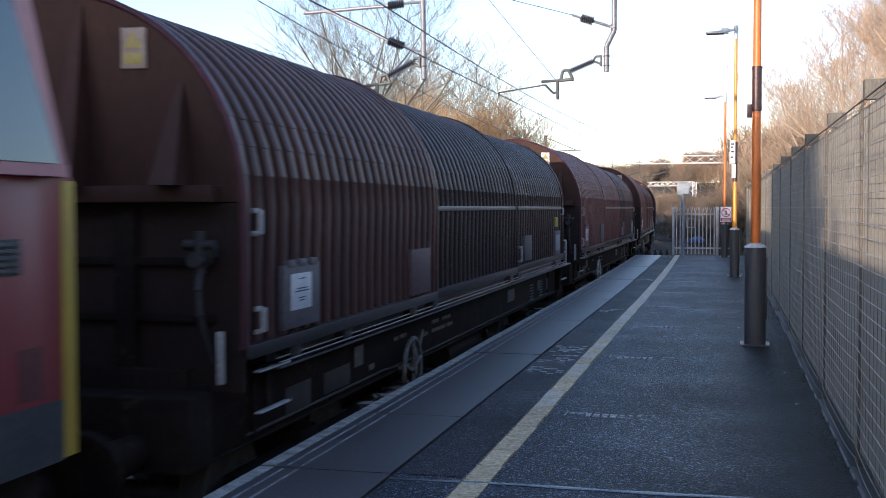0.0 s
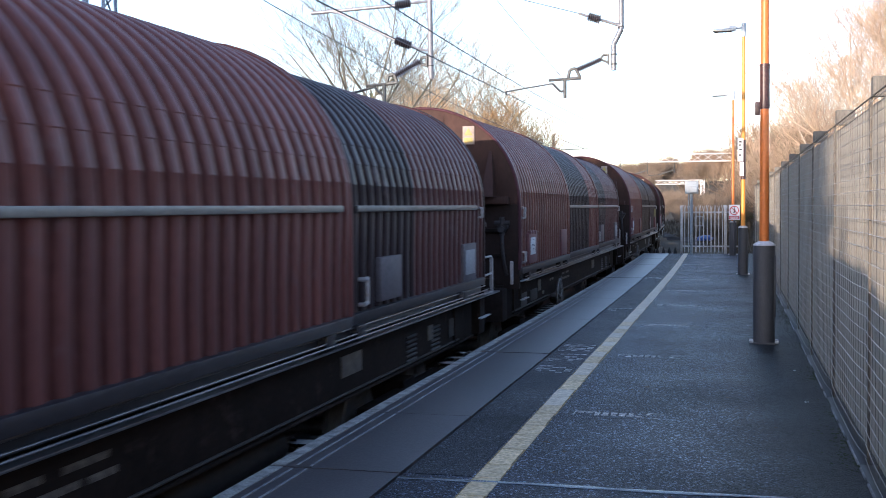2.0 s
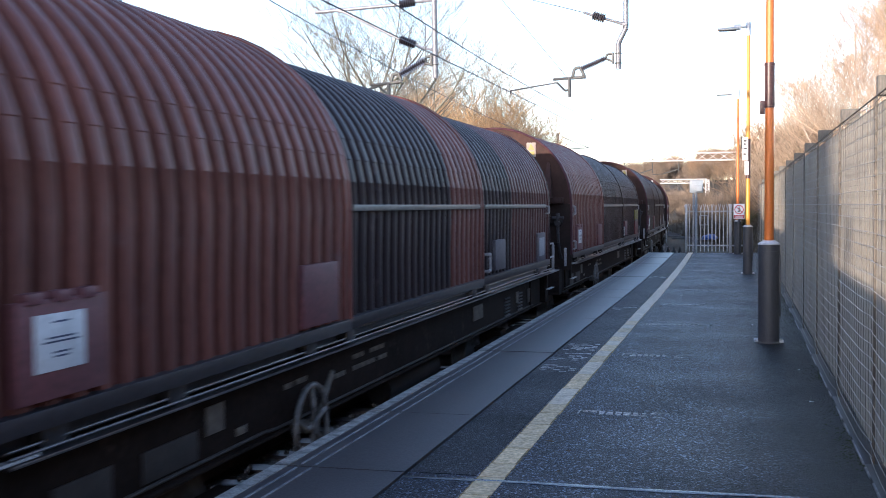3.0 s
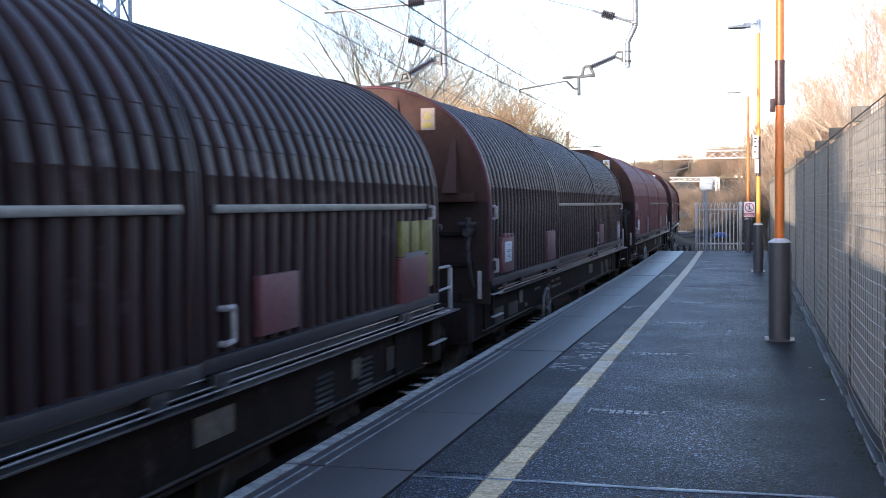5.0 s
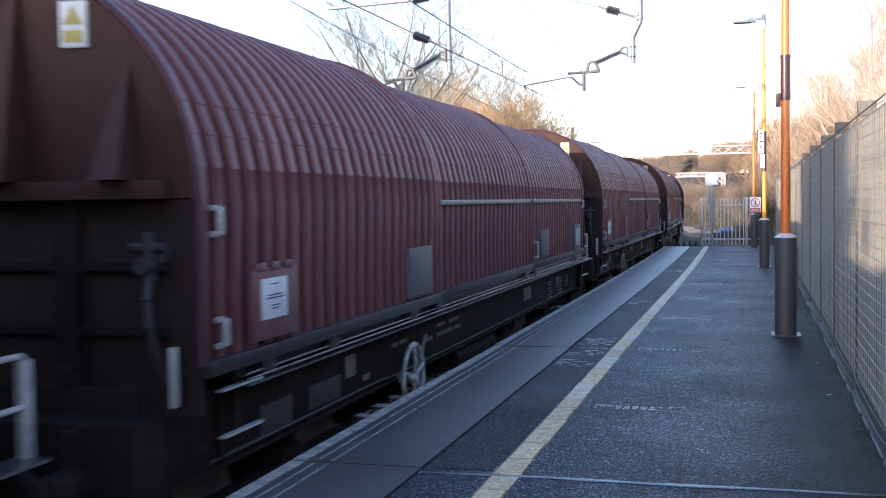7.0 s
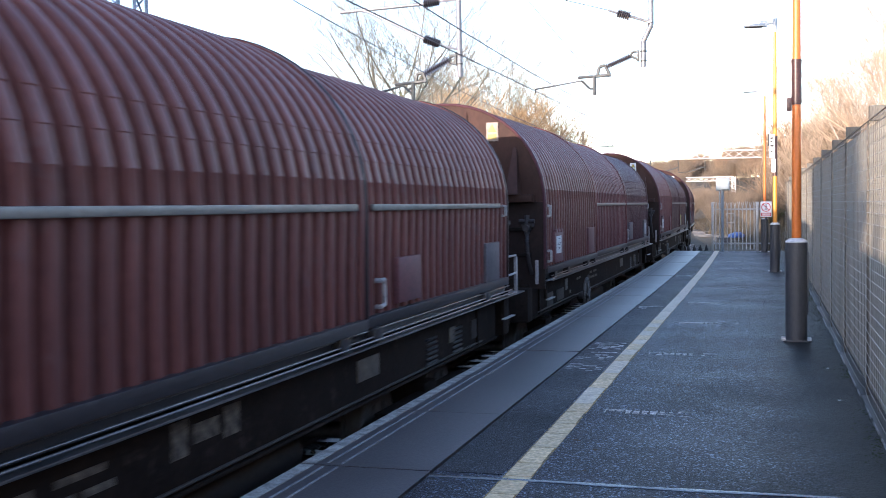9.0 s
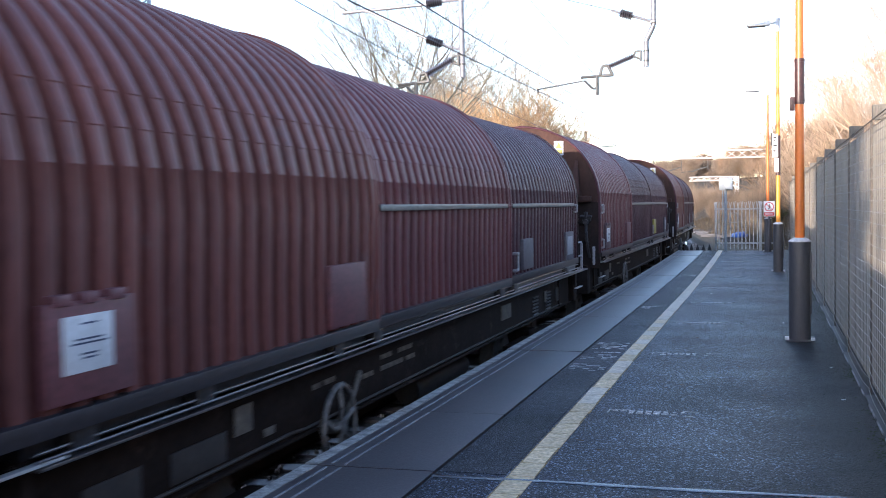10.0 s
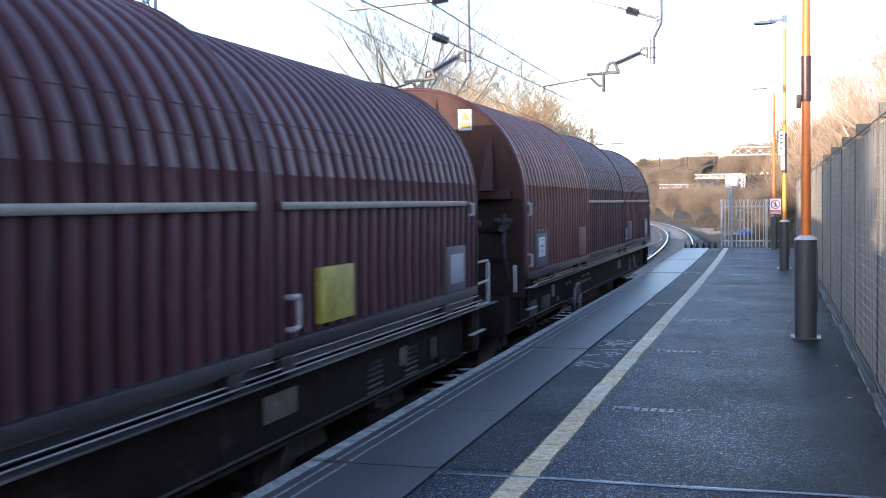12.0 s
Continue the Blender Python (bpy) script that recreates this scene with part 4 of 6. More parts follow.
def wagon(spec):
    """A covered steel wagon: underframe on two bogies, and three telescopic hoods between end walls."""
    hoods, label, lockers, wheel_paint = spec
    lettered = label.startswith("rust-red")
    tanned = label.startswith(("brown corrugated", "brown and sooty", "red-brown", "dark plum"))
    patched = label.startswith("brown and sooty")
    w = thing("covered_wagon", pose(0, 0, 0), label, "freight wagon", "wagons of the train")

    def add(name, key, make, material=None, parent=w, label="", m=None):
        return part(name, once(key, make, material), None, parent, label, m)

    U = T["under"]
    body = add("underframe", "underframe", bx(-1.05, 1.05, -7.0, 7.0, 1.22, 1.50), U)
    for s in (-1, 1):
        add("side_sill", f"sill{s}", bx(*sorted((s * 1.06, s * 1.16)), -7.0, 7.2, 0.962, 1.41), U)
        add("sill_flange", f"sillfl{s}", bx(*sorted((s * 1.05, s * 1.185)), -7.0, 7.2, 0.938, 0.960, bevel=0.005), U)
    add("centre_sill", "centresill", bx(-0.25, 0.25, -4.0, 4.0, 0.55, 1.2), U)
    for k in range(3):
        y0, y1, hw, dz = SECTIONS[k]
        h = add("hood", f"hood{k}", lambda k=k: hood_mesh(k), H[hoods[k]])
        add("foot_rail", f"foot{k}", bx(hw - 0.05, hw + 0.03, y0 + 0.02, y1 - 0.02, 1.555, 1.64), T["foot"], h)
        add("foot_rail", f"footfar{k}", bx(-hw - 0.03, -hw + 0.05, y0 + 0.02, y1 - 0.02, 1.555, 1.64), T["foot"], h)
        if k:
            add("side_strip", f"strip{k}", bx(hw + 0.002, hw + 0.03, y0 + (0.24 if k == 2 else 0.16), y1 - (0.40 if k == 2 else 0.20), EAVE - 0.028, EAVE + 0.022), T["strip"], h, "pale aluminium strip")
        # joint cover where one hood slides over the next
        at = y1
        add("hood_flange", f"flange{k}", lambda k=k, at=at: flange_mesh(k, at, 1), H["dark" if k == 2 else "bluish" if lettered and k else hoods[k]], h)
        if k == 0:
            add("hood_flange", "flangefront", lambda: flange_mesh(0, FRONT, -1), H["plum"], h)
    # end walls with gussets, ledge and braces
    for k, at, sgn, nm in ((0, FRONT, 1, "front"), (2, REAR, -1, "rear")):
        e = add("end_wall", "end" + nm, lambda k=k, at=at, sgn=sgn: end_mesh(k, at, sgn))
        # the wall below the ledge is darker than above
        add("lower_wall", "low" + nm, lambda k=k, at=at, sgn=sgn: end_mesh(k, at, sgn, True), None, e, "darker lower end wall")
        for x, zt in ((-0.98, 3.22), (-0.31, 3.72), (0.31, 3.72), (0.98, 3.22)):
            def gusset(at=at, sgn=sgn, x=x, zt=zt):
                bm = bmesh.new()
                wedge(bm, x, at + sgn * (0.10 if sgn < 0 else -0.012), 2.60, zt - (0.12 if sgn < 0 else 0), -0.26, 0.085, sgn)
                return mesh_of("gusset", bm, T["end_red"])
            add("gusset", f"gusset{nm}{x}", gusset, None, e)
        add("ledge", "ledge" + nm, bx(-1.24, 1.24, at - sgn * 0.16, at + sgn * 0.10, 2.50, 2.60), T["end_red"], e)
        for x in (-0.62, 0.62):
            add("brace", f"brace{nm}{x}", bx(x - 0.07, x + 0.07, at - sgn * 0.06, at + sgn * 0.10, 1.36, 2.5), U, e)
        add("brace", "cross1" + nm, bx(-1.2, 1.2, at - sgn * 0.05, at + sgn * 0.1, 2.12, 2.17), U, e)
        add("brace", "cross2" + nm, bx(-1.2, 1.2, at - sgn * 0.05, at + sgn * 0.1, 1.78, 1.83), U, e)
        if nm == "front":
            plate = add("warning_plate", "wplate", bx(0.60, 0.76, at - 0.03, at - 0.012, 3.31, 3.555, bevel=0.003), T["plate_tan" if tanned else "plate"], e, "white warning plate with a yellow triangle")

            def tri(at=at):
                bm = bmesh.new()
                for y in (at - 0.029, at - 0.036):
                    for x, z in ((0.62, 3.43), (0.74, 3.43), (0.68, 3.535)):
                        bm.verts.new((x, y, z))
                bm.verts.ensure_lookup_table()
                for f in ((0, 1, 2), (3, 5, 4), (0, 3, 4, 1), (1, 4, 5, 2), (2, 5, 3, 0)):
                    bm.faces.new([bm.verts[i] for i in f])
                bmesh.ops.recalc_face_normals(bm, faces=bm.faces)
                return mesh_of("triangle", bm, T["tan_yellow"], False)
            add("triangle", "wtri", tri, None, plate)
            add("caption_panel", "wcap", bx(0.62, 0.74, at - 0.034, at - 0.028, 3.335, 3.40, bevel=0.001), T["tan_yellow"], plate)
            if lockers[3]:
                add("end_plate", "eplate", bx(0.54, 0.69, at - 0.03, at - 0.012, 2.63, 2.82, bevel=0.003), T["plate"], e, "small white plate on the end wall")
        # latch gear at the corner
        for gx in (-1.16, 1.16):
            def gear(at=at, sgn=sgn, x=gx):
                bm = bmesh.new()
                out = at - sgn * (0.14 if sgn > 0 else 0.34)
                box(bm, x - 0.07, x + 0.07, out, at + sgn * 0.08, 2.17, 2.24, 0.012)
                rod(bm, (x, out, 2.08), (x, out, 2.33), 0.034, n=10)
                rod(bm, (x - 0.10, out, 2.25), (x + 0.10, out, 2.25), 0.03, n=10)
                rod(bm, (x, out - 0.09, 2.16), (x, out + 0.09, 2.16), 0.045, n=12)
                # slack hose down to the corner
                hang = [(x, out, 2.1), (x + 0.01, out - sgn * 0.05, 1.98), (x + 0.02, out - sgn * 0.05, 1.84), (x + 0.03, out - sgn * 0.01, 1.70), (x + 0.05, out + sgn * 0.05, 1.55)]
                path_rod(bm, hang, 0.024, 8)
                return mesh_of("latch_gear", bm, U)
            add("latch_gear", f"gear{nm}{gx}", gear, T["gear"], e)
        # end beam, buffers, coupling
        add("end_beam", "beam" + nm, bx(-1.22, 1.22, at - sgn * 0.42, at - sgn * 0.12, 0.95, 1.38), U)
        for x in (-0.875, 0.875):
            add("buffer", "buffer" + nm, buffer_mesh(-sgn), None, w, "", pose(x, at - sgn * 0.36, 1.06))
        add("drawgear", "draw" + nm, rods([(0, at - sgn * 0.4, 1.0), (0, at - sgn * 1.05, 0.92)], [(0.25, at - sgn * 0.4, 0.9), (0.3, at - sgn * 0.75, 0.6), (0.2, at - sgn * 1.05, 0.75)], r=0.05), U)
        # shunter's rail and steps at the corner
        if nm == "front":
            add("handrail", "hrf", bx(1.27, 1.31, at - 0.165, at - 0.13, 1.43, 1.74, bevel=0.004), T["pale"], w, "pale upright handrail at the corner")
            add("handrail", "hrf2", bx(-1.31, -1.27, at - 0.165, at - 0.13, 1.43, 1.74, bevel=0.004), T["pale"])
        else:
            add("handrail", "hrr", rods([(1.27, at + 0.08, 1.86), (1.27, at + 0.58, 1.86), (1.27, at + 0.62, 1.83), (1.27, at + 0.62, 1.65), (1.27, at + 0.10, 1.64)], r=0.014), T["pale"], w, "pale looped handrail at the corner")
            add("handrail", "hrr2", bx(1.25, 1.285, at + 0.585, at + 0.645, 1.42, 1.84, bevel=0.006), T["pale"])
        for z, i in ((1.44, 0), (1.18, 1)):
            yy0 = at + (0.27 + 0.02 * i if nm == "front" else -0.20 - 0.16 * i)
            add("footstep", f"step{nm}{i}", bx(1.315, 1.36, yy0, yy0 + 0.5, z, z + 0.014, bevel=0.003), T["step"], w, "worn steel footstep")
            add("step_hanger", f"hang{nm}{i}", bx(1.24, 1.28, yy0 + 0.28, yy0 + 0.34, z, 1.46, bevel=0.003), U)
    # sliding rail under the hoods and its worn lower lip
    add("guide_rail", "guide", bx(1.10, 1.275, -6.3, 7.2, 1.452, 1.548, bevel=0.012), T["guide"])
    add("guide_lip", "lip", bx(1.20, 1.370, -6.3, 7.85, 1.421, 1.436, bevel=0.005), T["rim"])
    add("guide_rail", "guidefar", bx(-1.34, -1.10, -6.8, 6.8, 1.41, 1.54, bevel=0.015), T["guide"])
    for i, (rx, rz) in enumerate(((1.300, 1.532), (1.335, 1.488), (1.352, 1.462))):
        add("guide_rod", f"grod{i}", rods([(rx, -6.3, rz), (rx, 7.3, rz)], r=0.008), T["rod"], w, "bright worn guide rod")
    for i, y in enumerate((-5.98, -4.9, -3.0, -2.2, 1.9, 2.6, 6.1)):
        add("rail_bracket", "brk", bx(1.20, 1.352, -0.09, 0.09, 1.452, 1.552, bevel=0.012), T["guide"], w, "", pose(0, y, 0))
    # lockers, placards and handles on the near side
    hw0, hw2 = SECTIONS[0][2], SECTIONS[2][2]
    lk = add("locker", "locker0", bx(hw0 - 0.03, hw0 + 0.022, -6.30, -5.64, 1.67, 2.09, bevel=0.01), T[lockers[0]], w, "flat document locker on the hood")
    add("placard", "placard0", bx(hw0 + 0.018, hw0 + 0.030, -6.19, -5.83, 1.79, 2.03, bevel=0.003), T["plate"], lk, "white consignment placard")
    for z, ln in ((1.995, 0.12), (1.93, 0.2), (1.912, 0.26), (1.868, 0.12), (1.85, 0.1)):
        add("bar", f"bar{z}", bx(hw0 + 0.028, hw0 + 0.032, -6.01 - ln / 2, -6.01 + ln / 2, z - 0.004, z + 0.004, bevel=0), T["ink"], lk)
    for q in range(3):
        add("hook", f"hook{q}", bx(hw0 - 0.02, hw0 + 0.035, -6.25 + q * 0.2, -6.12 + q * 0.2, 2.075, 2.125, bevel=0.012), T[lockers[0]], lk)
    add("locker", "locker1", bx(hw0 - 0.03, hw0 + 0.02, -3.24, -2.58, 1.66, 2.08, bevel=0.01), T[lockers[1]], w, "flat panel on the hood")
    add("locker", "locker2", bx(hw2 - 0.03, hw2 + 0.02, 3.20, 3.80, 1.68, 2.05, bevel=0.01), T[lockers[2]], w, "flat panel on the rear hood")
    add("locker", "locker3", bx(hw2 - 0.03, hw2 + 0.02, 6.17, 6.79, 1.64, 2.06, bevel=0.01), T["locker"], w)
    if not lettered:
        add("placard", "placard3", bx(hw2 + 0.016, hw2 + 0.026, 6.26, 6.69, 1.72, 1.99, bevel=0.003), T["plate_dull"], w, "dull white placard")
    if label.startswith("brown corrugated covered steel"):
        add("paint_patch", "patchsmall", bx(hw2 - 0.04, hw2 + 0.012, 6.30, 6.56, 2.13, 2.30, bevel=0.004), T["yellow_panel"], w, "small faded yellow paint patch")
    if patched:
        for q in range(3):
            add("paint_patch", f"patch{q}", bx(hw2 - 0.04, hw2 + 0.012, 6.10 + q * 0.31, 6.32 + q * 0.31, 2.03, 2.33, bevel=0.004), T["yellow_soot"], w, "faded yellow paint patch")
        add("paint_patch", "patchside", bx(hw2 - 0.04, hw2 + 0.014, 6.90, 7.06, 1.72, 2.33, bevel=0.004), T["yellow_soot"], w, "faded yellow paint patch")
        add("paint_patch", "patchred", bx(hw2 - 0.02, hw2 + 0.030, 6.02, 6.86, 1.62, 2.02, bevel=0.006), T["crimson"], w, "dark red panel")
    for nm, x, y, z in (("a", hw0, -6.74, 2.38), ("a", hw0, -6.70, 1.78)):
        add("latch_handle", "clasp", clasp_mesh, T["pale"], w, "pale bent latch handle", pose(x, y, z))
    add("latch_handle", "loop", rods([(0, 0, 0.10), (0.04, 0, 0.10), (0.04, 0.10, 0.10), (0.04, 0.10, -0.09), (0.04, 0.0, -0.10), (0, 0, -0.10)], r=0.018), T["pale"], w, "pale looped handle", pose(hw2, 2.68, 1.80))
    add("latch_handle", "clasp", clasp_mesh, T["pale"], w, "", pose(hw2, 7.0, 2.40) @ Matrix.Diagonal((1, 0.8, 0.8, 1)))
    # plates and gear along the underframe's side
    for i, (y, z, ly, lz, mt) in enumerate(((-5.5, 1.10, 0.5, 0.2, "panel"), (-4.65, 1.11, 0.62, 0.17, "panel"), (-4.11, 1.22, 0.23, 0.17, "pale_dull"), (-3.75, 1.08, 0.14, 0.05, "pale_dull"),
                                            (2.85, 1.205, 0.5, 0.17, "pale_dull"), (5.3, 1.19, 0.2, 0.15, "pale_dull"), (6.2, 1.15, 0.3, 0.2, "panel"))):
        add("side_plate", f"sp{ly}{lz}", bx(0, 0.012, -ly / 2, ly / 2, -lz / 2, lz / 2, bevel=0.004), T[mt], body, "", pose(1.162, y, z))
    # stencilled data, too worn to read
    for y, z, ly in ((-2.97, 1.237, 0.16), (-2.74, 1.240, 0.22), (-1.95, 1.165, 0.26), (-1.50, 1.258, 0.28), (-1.00, 1.258, 0.40), (-1.35, 1.168, 0.58), (-0.86, 1.165, 0.26)):
        add("bar", f"data{ly}", bx(0, 0.004, -ly / 2, ly / 2, -0.019, 0.019, bevel=0), T["stencil"], body, "", pose(1.161, y, z))
    if lettered:
        # faded operator mark, kept as plain blocks
        for y, ly, lz in ((-0.10, 0.17, 0.20), (0.20, 0.30, 0.11), (0.51, 0.20, 0.18)):
            add("mark_block", f"mark{ly}", bx(0, 0.004, -ly / 2, ly / 2, -lz / 2, lz / 2, bevel=0), T["stencil"], body, "faded pale operator mark", pose(1.161, y, 1.235))
    for y in (4.6, 5.5):
        for q in range(6):
            add("louvre", "louvre", bx(0, 0.02, -0.17, 0.17, -0.008, 0.008, bevel=0.002), T["louvre"], body, "", pose(1.158, y, 1.01 + q * 0.045, 0, 25, 0))
    add("brake_pipe", "pipe", rods([(1.17, -6.4, 1.00), (1.17, -3.4, 1.00), (1.17, -3.2, 0.985), (1.17, 6.5, 0.985)], r=0.012), T["panel"], body)
    for y in (-6.3, 6.3):
        add("bracket", "ubr", bx(1.15, 1.185, -0.03, 0.03, 0.965, 1.36, bevel=0.006), U, body, "", pose(0, y, 0))
    # the hand brake's wheel
    add("brake_wheel", "brakewheel", handwheel_mesh, T[wheel_paint], w, "pale spoked hand-brake wheel", pose(1.31, -2.92, 0.95))
    add("brake_lever", "lever", rods([(1.25, -2.7, 0.9), (1.25, -2.35, 1.25)], [(1.25, -2.7, 0.9), (1.2, -2.6, 0.6)], r=0.022), T["pale_dull"], w)
    # bogies
    sets = []
    for y in (-4.95, 4.95):
        b = add("bogie", "bogieframe", bogie_frame_mesh, None, w, "dark cast-steel bogie frame", pose(0, y, 0))
        for dy in (-0.95, 0.95):
            ws = add("wheelset", "wheelset", wheelset_mesh, None, w, "steel wheelset", pose(0, y + dy, 0.46))
            sets.append((ws, y + dy))
    add("brake_cylinder", "cyl", rods([(0.55, -1.6, 0.72), (0.55, -0.9, 0.72)], r=0.16, n=16), U)
    add("air_reservoir", "res", rods([(0.75, 0.3, 0.66), (0.75, 2.2, 0.66)], r=0.13, n=18), T["panel"], w, "long air reservoir below the frame")
    return w, sets


T.update(
    foot=mat("hood_foot_rail", (0.034, 0.029, 0.034), (0.018, 0.0155, 0.019), 0.5, 0.3, scale=2, fine=30, bump=0.2, stretch=(1, 0.4, 1)),
    guide=mat("greasy_guide_rail", (0.042, 0.040, 0.046), (0.020, 0.0185, 0.022), 0.42, 0.4, scale=2, fine=30, bump=0.2, stretch=(1, 0.4, 1)),
    plum_locker=mat("plum_locker_paint", (0.10, 0.045, 0.05), (0.06, 0.03, 0.035), 0.55, scale=4, fine=30, bump=0.15),
    stencil=mat("worn_stencil_paint", (0.17, 0.14, 0.105), (0.025, 0.019, 0.017), 0.75, scale=14, fine=60, bump=0.1, contrast=0.14),
    rod=mat("rubbed_guide_rod", (0.20, 0.195, 0.21), (0.05, 0.048, 0.052), 0.35, 0.7, scale=1.6, fine=30, bump=0.2, stretch=(1, 0.5, 1)),
    tan_yellow=mat("faded_warning_yellow", (0.40, 0.32, 0.07), (0.26, 0.19, 0.06), 0.55, scale=6, fine=40, bump=0.05, amount=0.5),
    plate_tan=mat("grimy_warning_plate", (0.36, 0.29, 0.24), (0.22, 0.16, 0.13), 0.55, scale=7, fine=40, bump=0.05, amount=0.4),
    gear=mat("latch_steel", (0.045, 0.036, 0.037), (0.02, 0.017, 0.018), 0.6, 0.3, scale=6, fine=40, bump=0.2),
    step=mat("worn_step_edge", (0.55, 0.55, 0.56), (0.32, 0.32, 0.33), 0.45, 0.3, scale=8, fine=50, bump=0.1),
    plate=mat("white_enamel_plate", (0.66, 0.67, 0.68), (0.46, 0.46, 0.46), 0.5, scale=5, fine=40, bump=0.05, amount=0.3),
    plate_dull=mat("dull_placard", (0.38, 0.38, 0.40), (0.22, 0.22, 0.23), 0.55, scale=5, fine=40, bump=0.05, amount=0.4),
    pale_dull=mat("faded_pale_plate", (0.17, 0.145, 0.115), (0.07, 0.058, 0.05), 0.65, scale=6, fine=40, bump=0.1),
    panel=mat("brown_side_panel", (0.035, 0.028, 0.025), (0.018, 0.0145, 0.014), 0.7, scale=4, fine=30, bump=0.2),
    panel_red=mat("red_side_panel", (0.15, 0.075, 0.08), (0.09, 0.05, 0.05), 0.65, scale=4, fine=30, bump=0.2),
    louvre=mat("louvre_steel", (0.10, 0.10, 0.105), (0.05, 0.05, 0.052), 0.5, 0.4, scale=5, fine=30, bump=0.1),
    yellow_soot=mat("sooty_yellow_paint", (0.27, 0.22, 0.032), (0.09, 0.07, 0.022), 0.55, scale=5, fine=30, bump=0.1, amount=0.6),
    crimson=mat("crimson_panel_paint", (0.135, 0.021, 0.029), (0.075, 0.015, 0.02), 0.5, scale=4, fine=30, bump=0.1),
    ink=mat("print_ink", (0.06, 0.08, 0.14), (0.04, 0.05, 0.09), 0.6, scale=5, fine=30, bump=0.0),
    yellow_panel=mat("yellow_locker_paint", (0.46, 0.40, 0.05), (0.20, 0.155, 0.04), 0.5, scale=5, fine=30, bump=0.1, amount=0.6),
)


def tube_loco():
    """Red freight locomotive; only its rear cab end is ever near."""
    L = thing("locomotive", pose(0, 0, 0), "red freight locomotive with a yellow cab corner and grey skirt", "locomotive")
    # side outline in y and z, rear end at y = 0
    rear = [(0.0, 1.62), (0.0, 2.60), (-0.36, 3.52), (-0.62, 3.74)]
    n = 9
    bm = bmesh.new()
    rings = []
    def section(y, z_lo, z_top, hw=1.34):
        pts = [(hw, z_lo), (hw, min(z_top, 3.05))]
        for i in range(1, n):
            a = math.pi * i / n
            zt = max(z_top - 3.05, 0.0)
            pts.append((hw * math.cos(a), min(z_top, 3.05) + zt * math.sin(a) ** 0.8))
        return [bm.verts.new((x, y, z)) for x, z in pts + [(-hw, min(z_top, 3.05)), (-hw, z_lo)]]
    for y, zt in ((0.0, 2.60), (-0.18, 3.06), (-0.36, 3.52), (-0.62, 3.74), (-1.2, 3.84), (-20.4, 3.84), (-20.9, 3.5), (-21.2, 2.6)):
        rings.append(section(y, 1.50, zt))
    for a, b in zip(rings, rings[1:]):
        for i in range(len(a) - 1):
            bm.faces.new((a[i], a[i + 1], b[i + 1], b[i]))
    bm.faces.new(rings[0])
    bm.faces.new(rings[-1][::-1])
    bmesh.ops.recalc_face_normals(bm, faces=bm.faces)
    part("body", bm, T["loco_red"], L)
    def plate(name, pts, x0, x1, material, label="", parent=L):
        q = bmesh.new()
        a = [q.verts.new((x0, y, z)) for y, z in pts]
        b = [q.verts.new((x1, y, z)) for y, z in pts]
        q.faces.new(a)
        q.faces.new(b[::-1])
        for i in range(len(a)):
            j = (i + 1) % len(a)
            q.faces.new((a[i], b[i], b[j], a[j]))
        bmesh.ops.recalc_face_normals(q, faces=q.faces)
        return part(name, q, material, parent, label, smooth=False)
    win = plate("cab_window", [(-0.19, 2.655), (-0.47, 3.40), (-1.25, 3.40), (-1.25, 2.655)], 1.335, 1.352, glass, "dark cab side window reflecting the sky")
    for v in win.data.vertices:
        # the pane leans inwards at its head
        v.co.x += (3.40 - v.co.z) * 0.075
    plate("window_frame", [(-0.14, 2.60), (-0.14, 2.65), (-1.3, 2.65), (-1.3, 2.60)], 1.335, 1.415, T["loco_pink"], "", win)
    plate("window_frame", [(-0.06, 2.60), (-0.17, 2.60), (-0.47, 3.42), (-0.34, 3.42)], 1.335, 1.360, T["loco_pink"], "faded pillar beside the window", win)
    plate("corner_stripe", [(0.0, 1.37), (-0.085, 1.37), (-0.085, 2.585), (0.0, 2.585)], 1.32, 1.348, T["loco_yellow"], "yellow stripe on the cab corner")
    plate("end_panel", [(0.012, 1.37), (0.0, 1.37), (0.0, 2.585), (0.012, 2.585)], -1.33, 1.348, T["loco_yellow"], "yellow cab end")
    plate("skirt", [(-0.086, 1.36), (-0.086, 1.63), (-20.8, 1.63), (-20.8, 1.36)], 1.30, 1.346, T["loco_grey"], "dark grey skirt")
    # flat plate: the step hollow's shade is put into its dark red
    rec = plate("recess_shade", [(-0.24, 1.66), (-0.24, 1.88), (-0.40, 1.88), (-0.40, 1.66)], 1.335, 1.343, T["loco_dark"], "flat dark plate painted as a shaded step recess")
    gr = plate("grille", [(-0.385, 2.19), (-0.385, 2.34), (-1.0, 2.34), (-1.0, 2.19)], 1.335, 1.346, T["loco_grey"], "slatted air grille")
    for i in range(5):
        plate("slat", [(-0.40, 2.205 + i * 0.027), (-0.40, 2.219 + i * 0.027), (-0.98, 2.219 + i * 0.027), (-0.98, 2.205 + i * 0.027)], 1.345, 1.36, T["louvre"], "", gr)
    q = bmesh.new()
    box(q, -1.2, 1.2, -20.8, -0.05, 0.95, 1.5, 0.02)
    part("underframe", q, T["under"], L)
    q = bmesh.new()
    box(q, -1.1, 1.1, -13.5, -8.2, 0.3, 0.95, 0.1)
    part("fuel_tank", q, T["under"], L)
    for x in (-0.875, 0.875):
        part("buffer", once("bufferrear", buffer_mesh(1)), None, L, "", pose(x, 0.0, 1.06) @ Matrix.Diagonal((1, 0.8, 1, 1)))
    sets = []
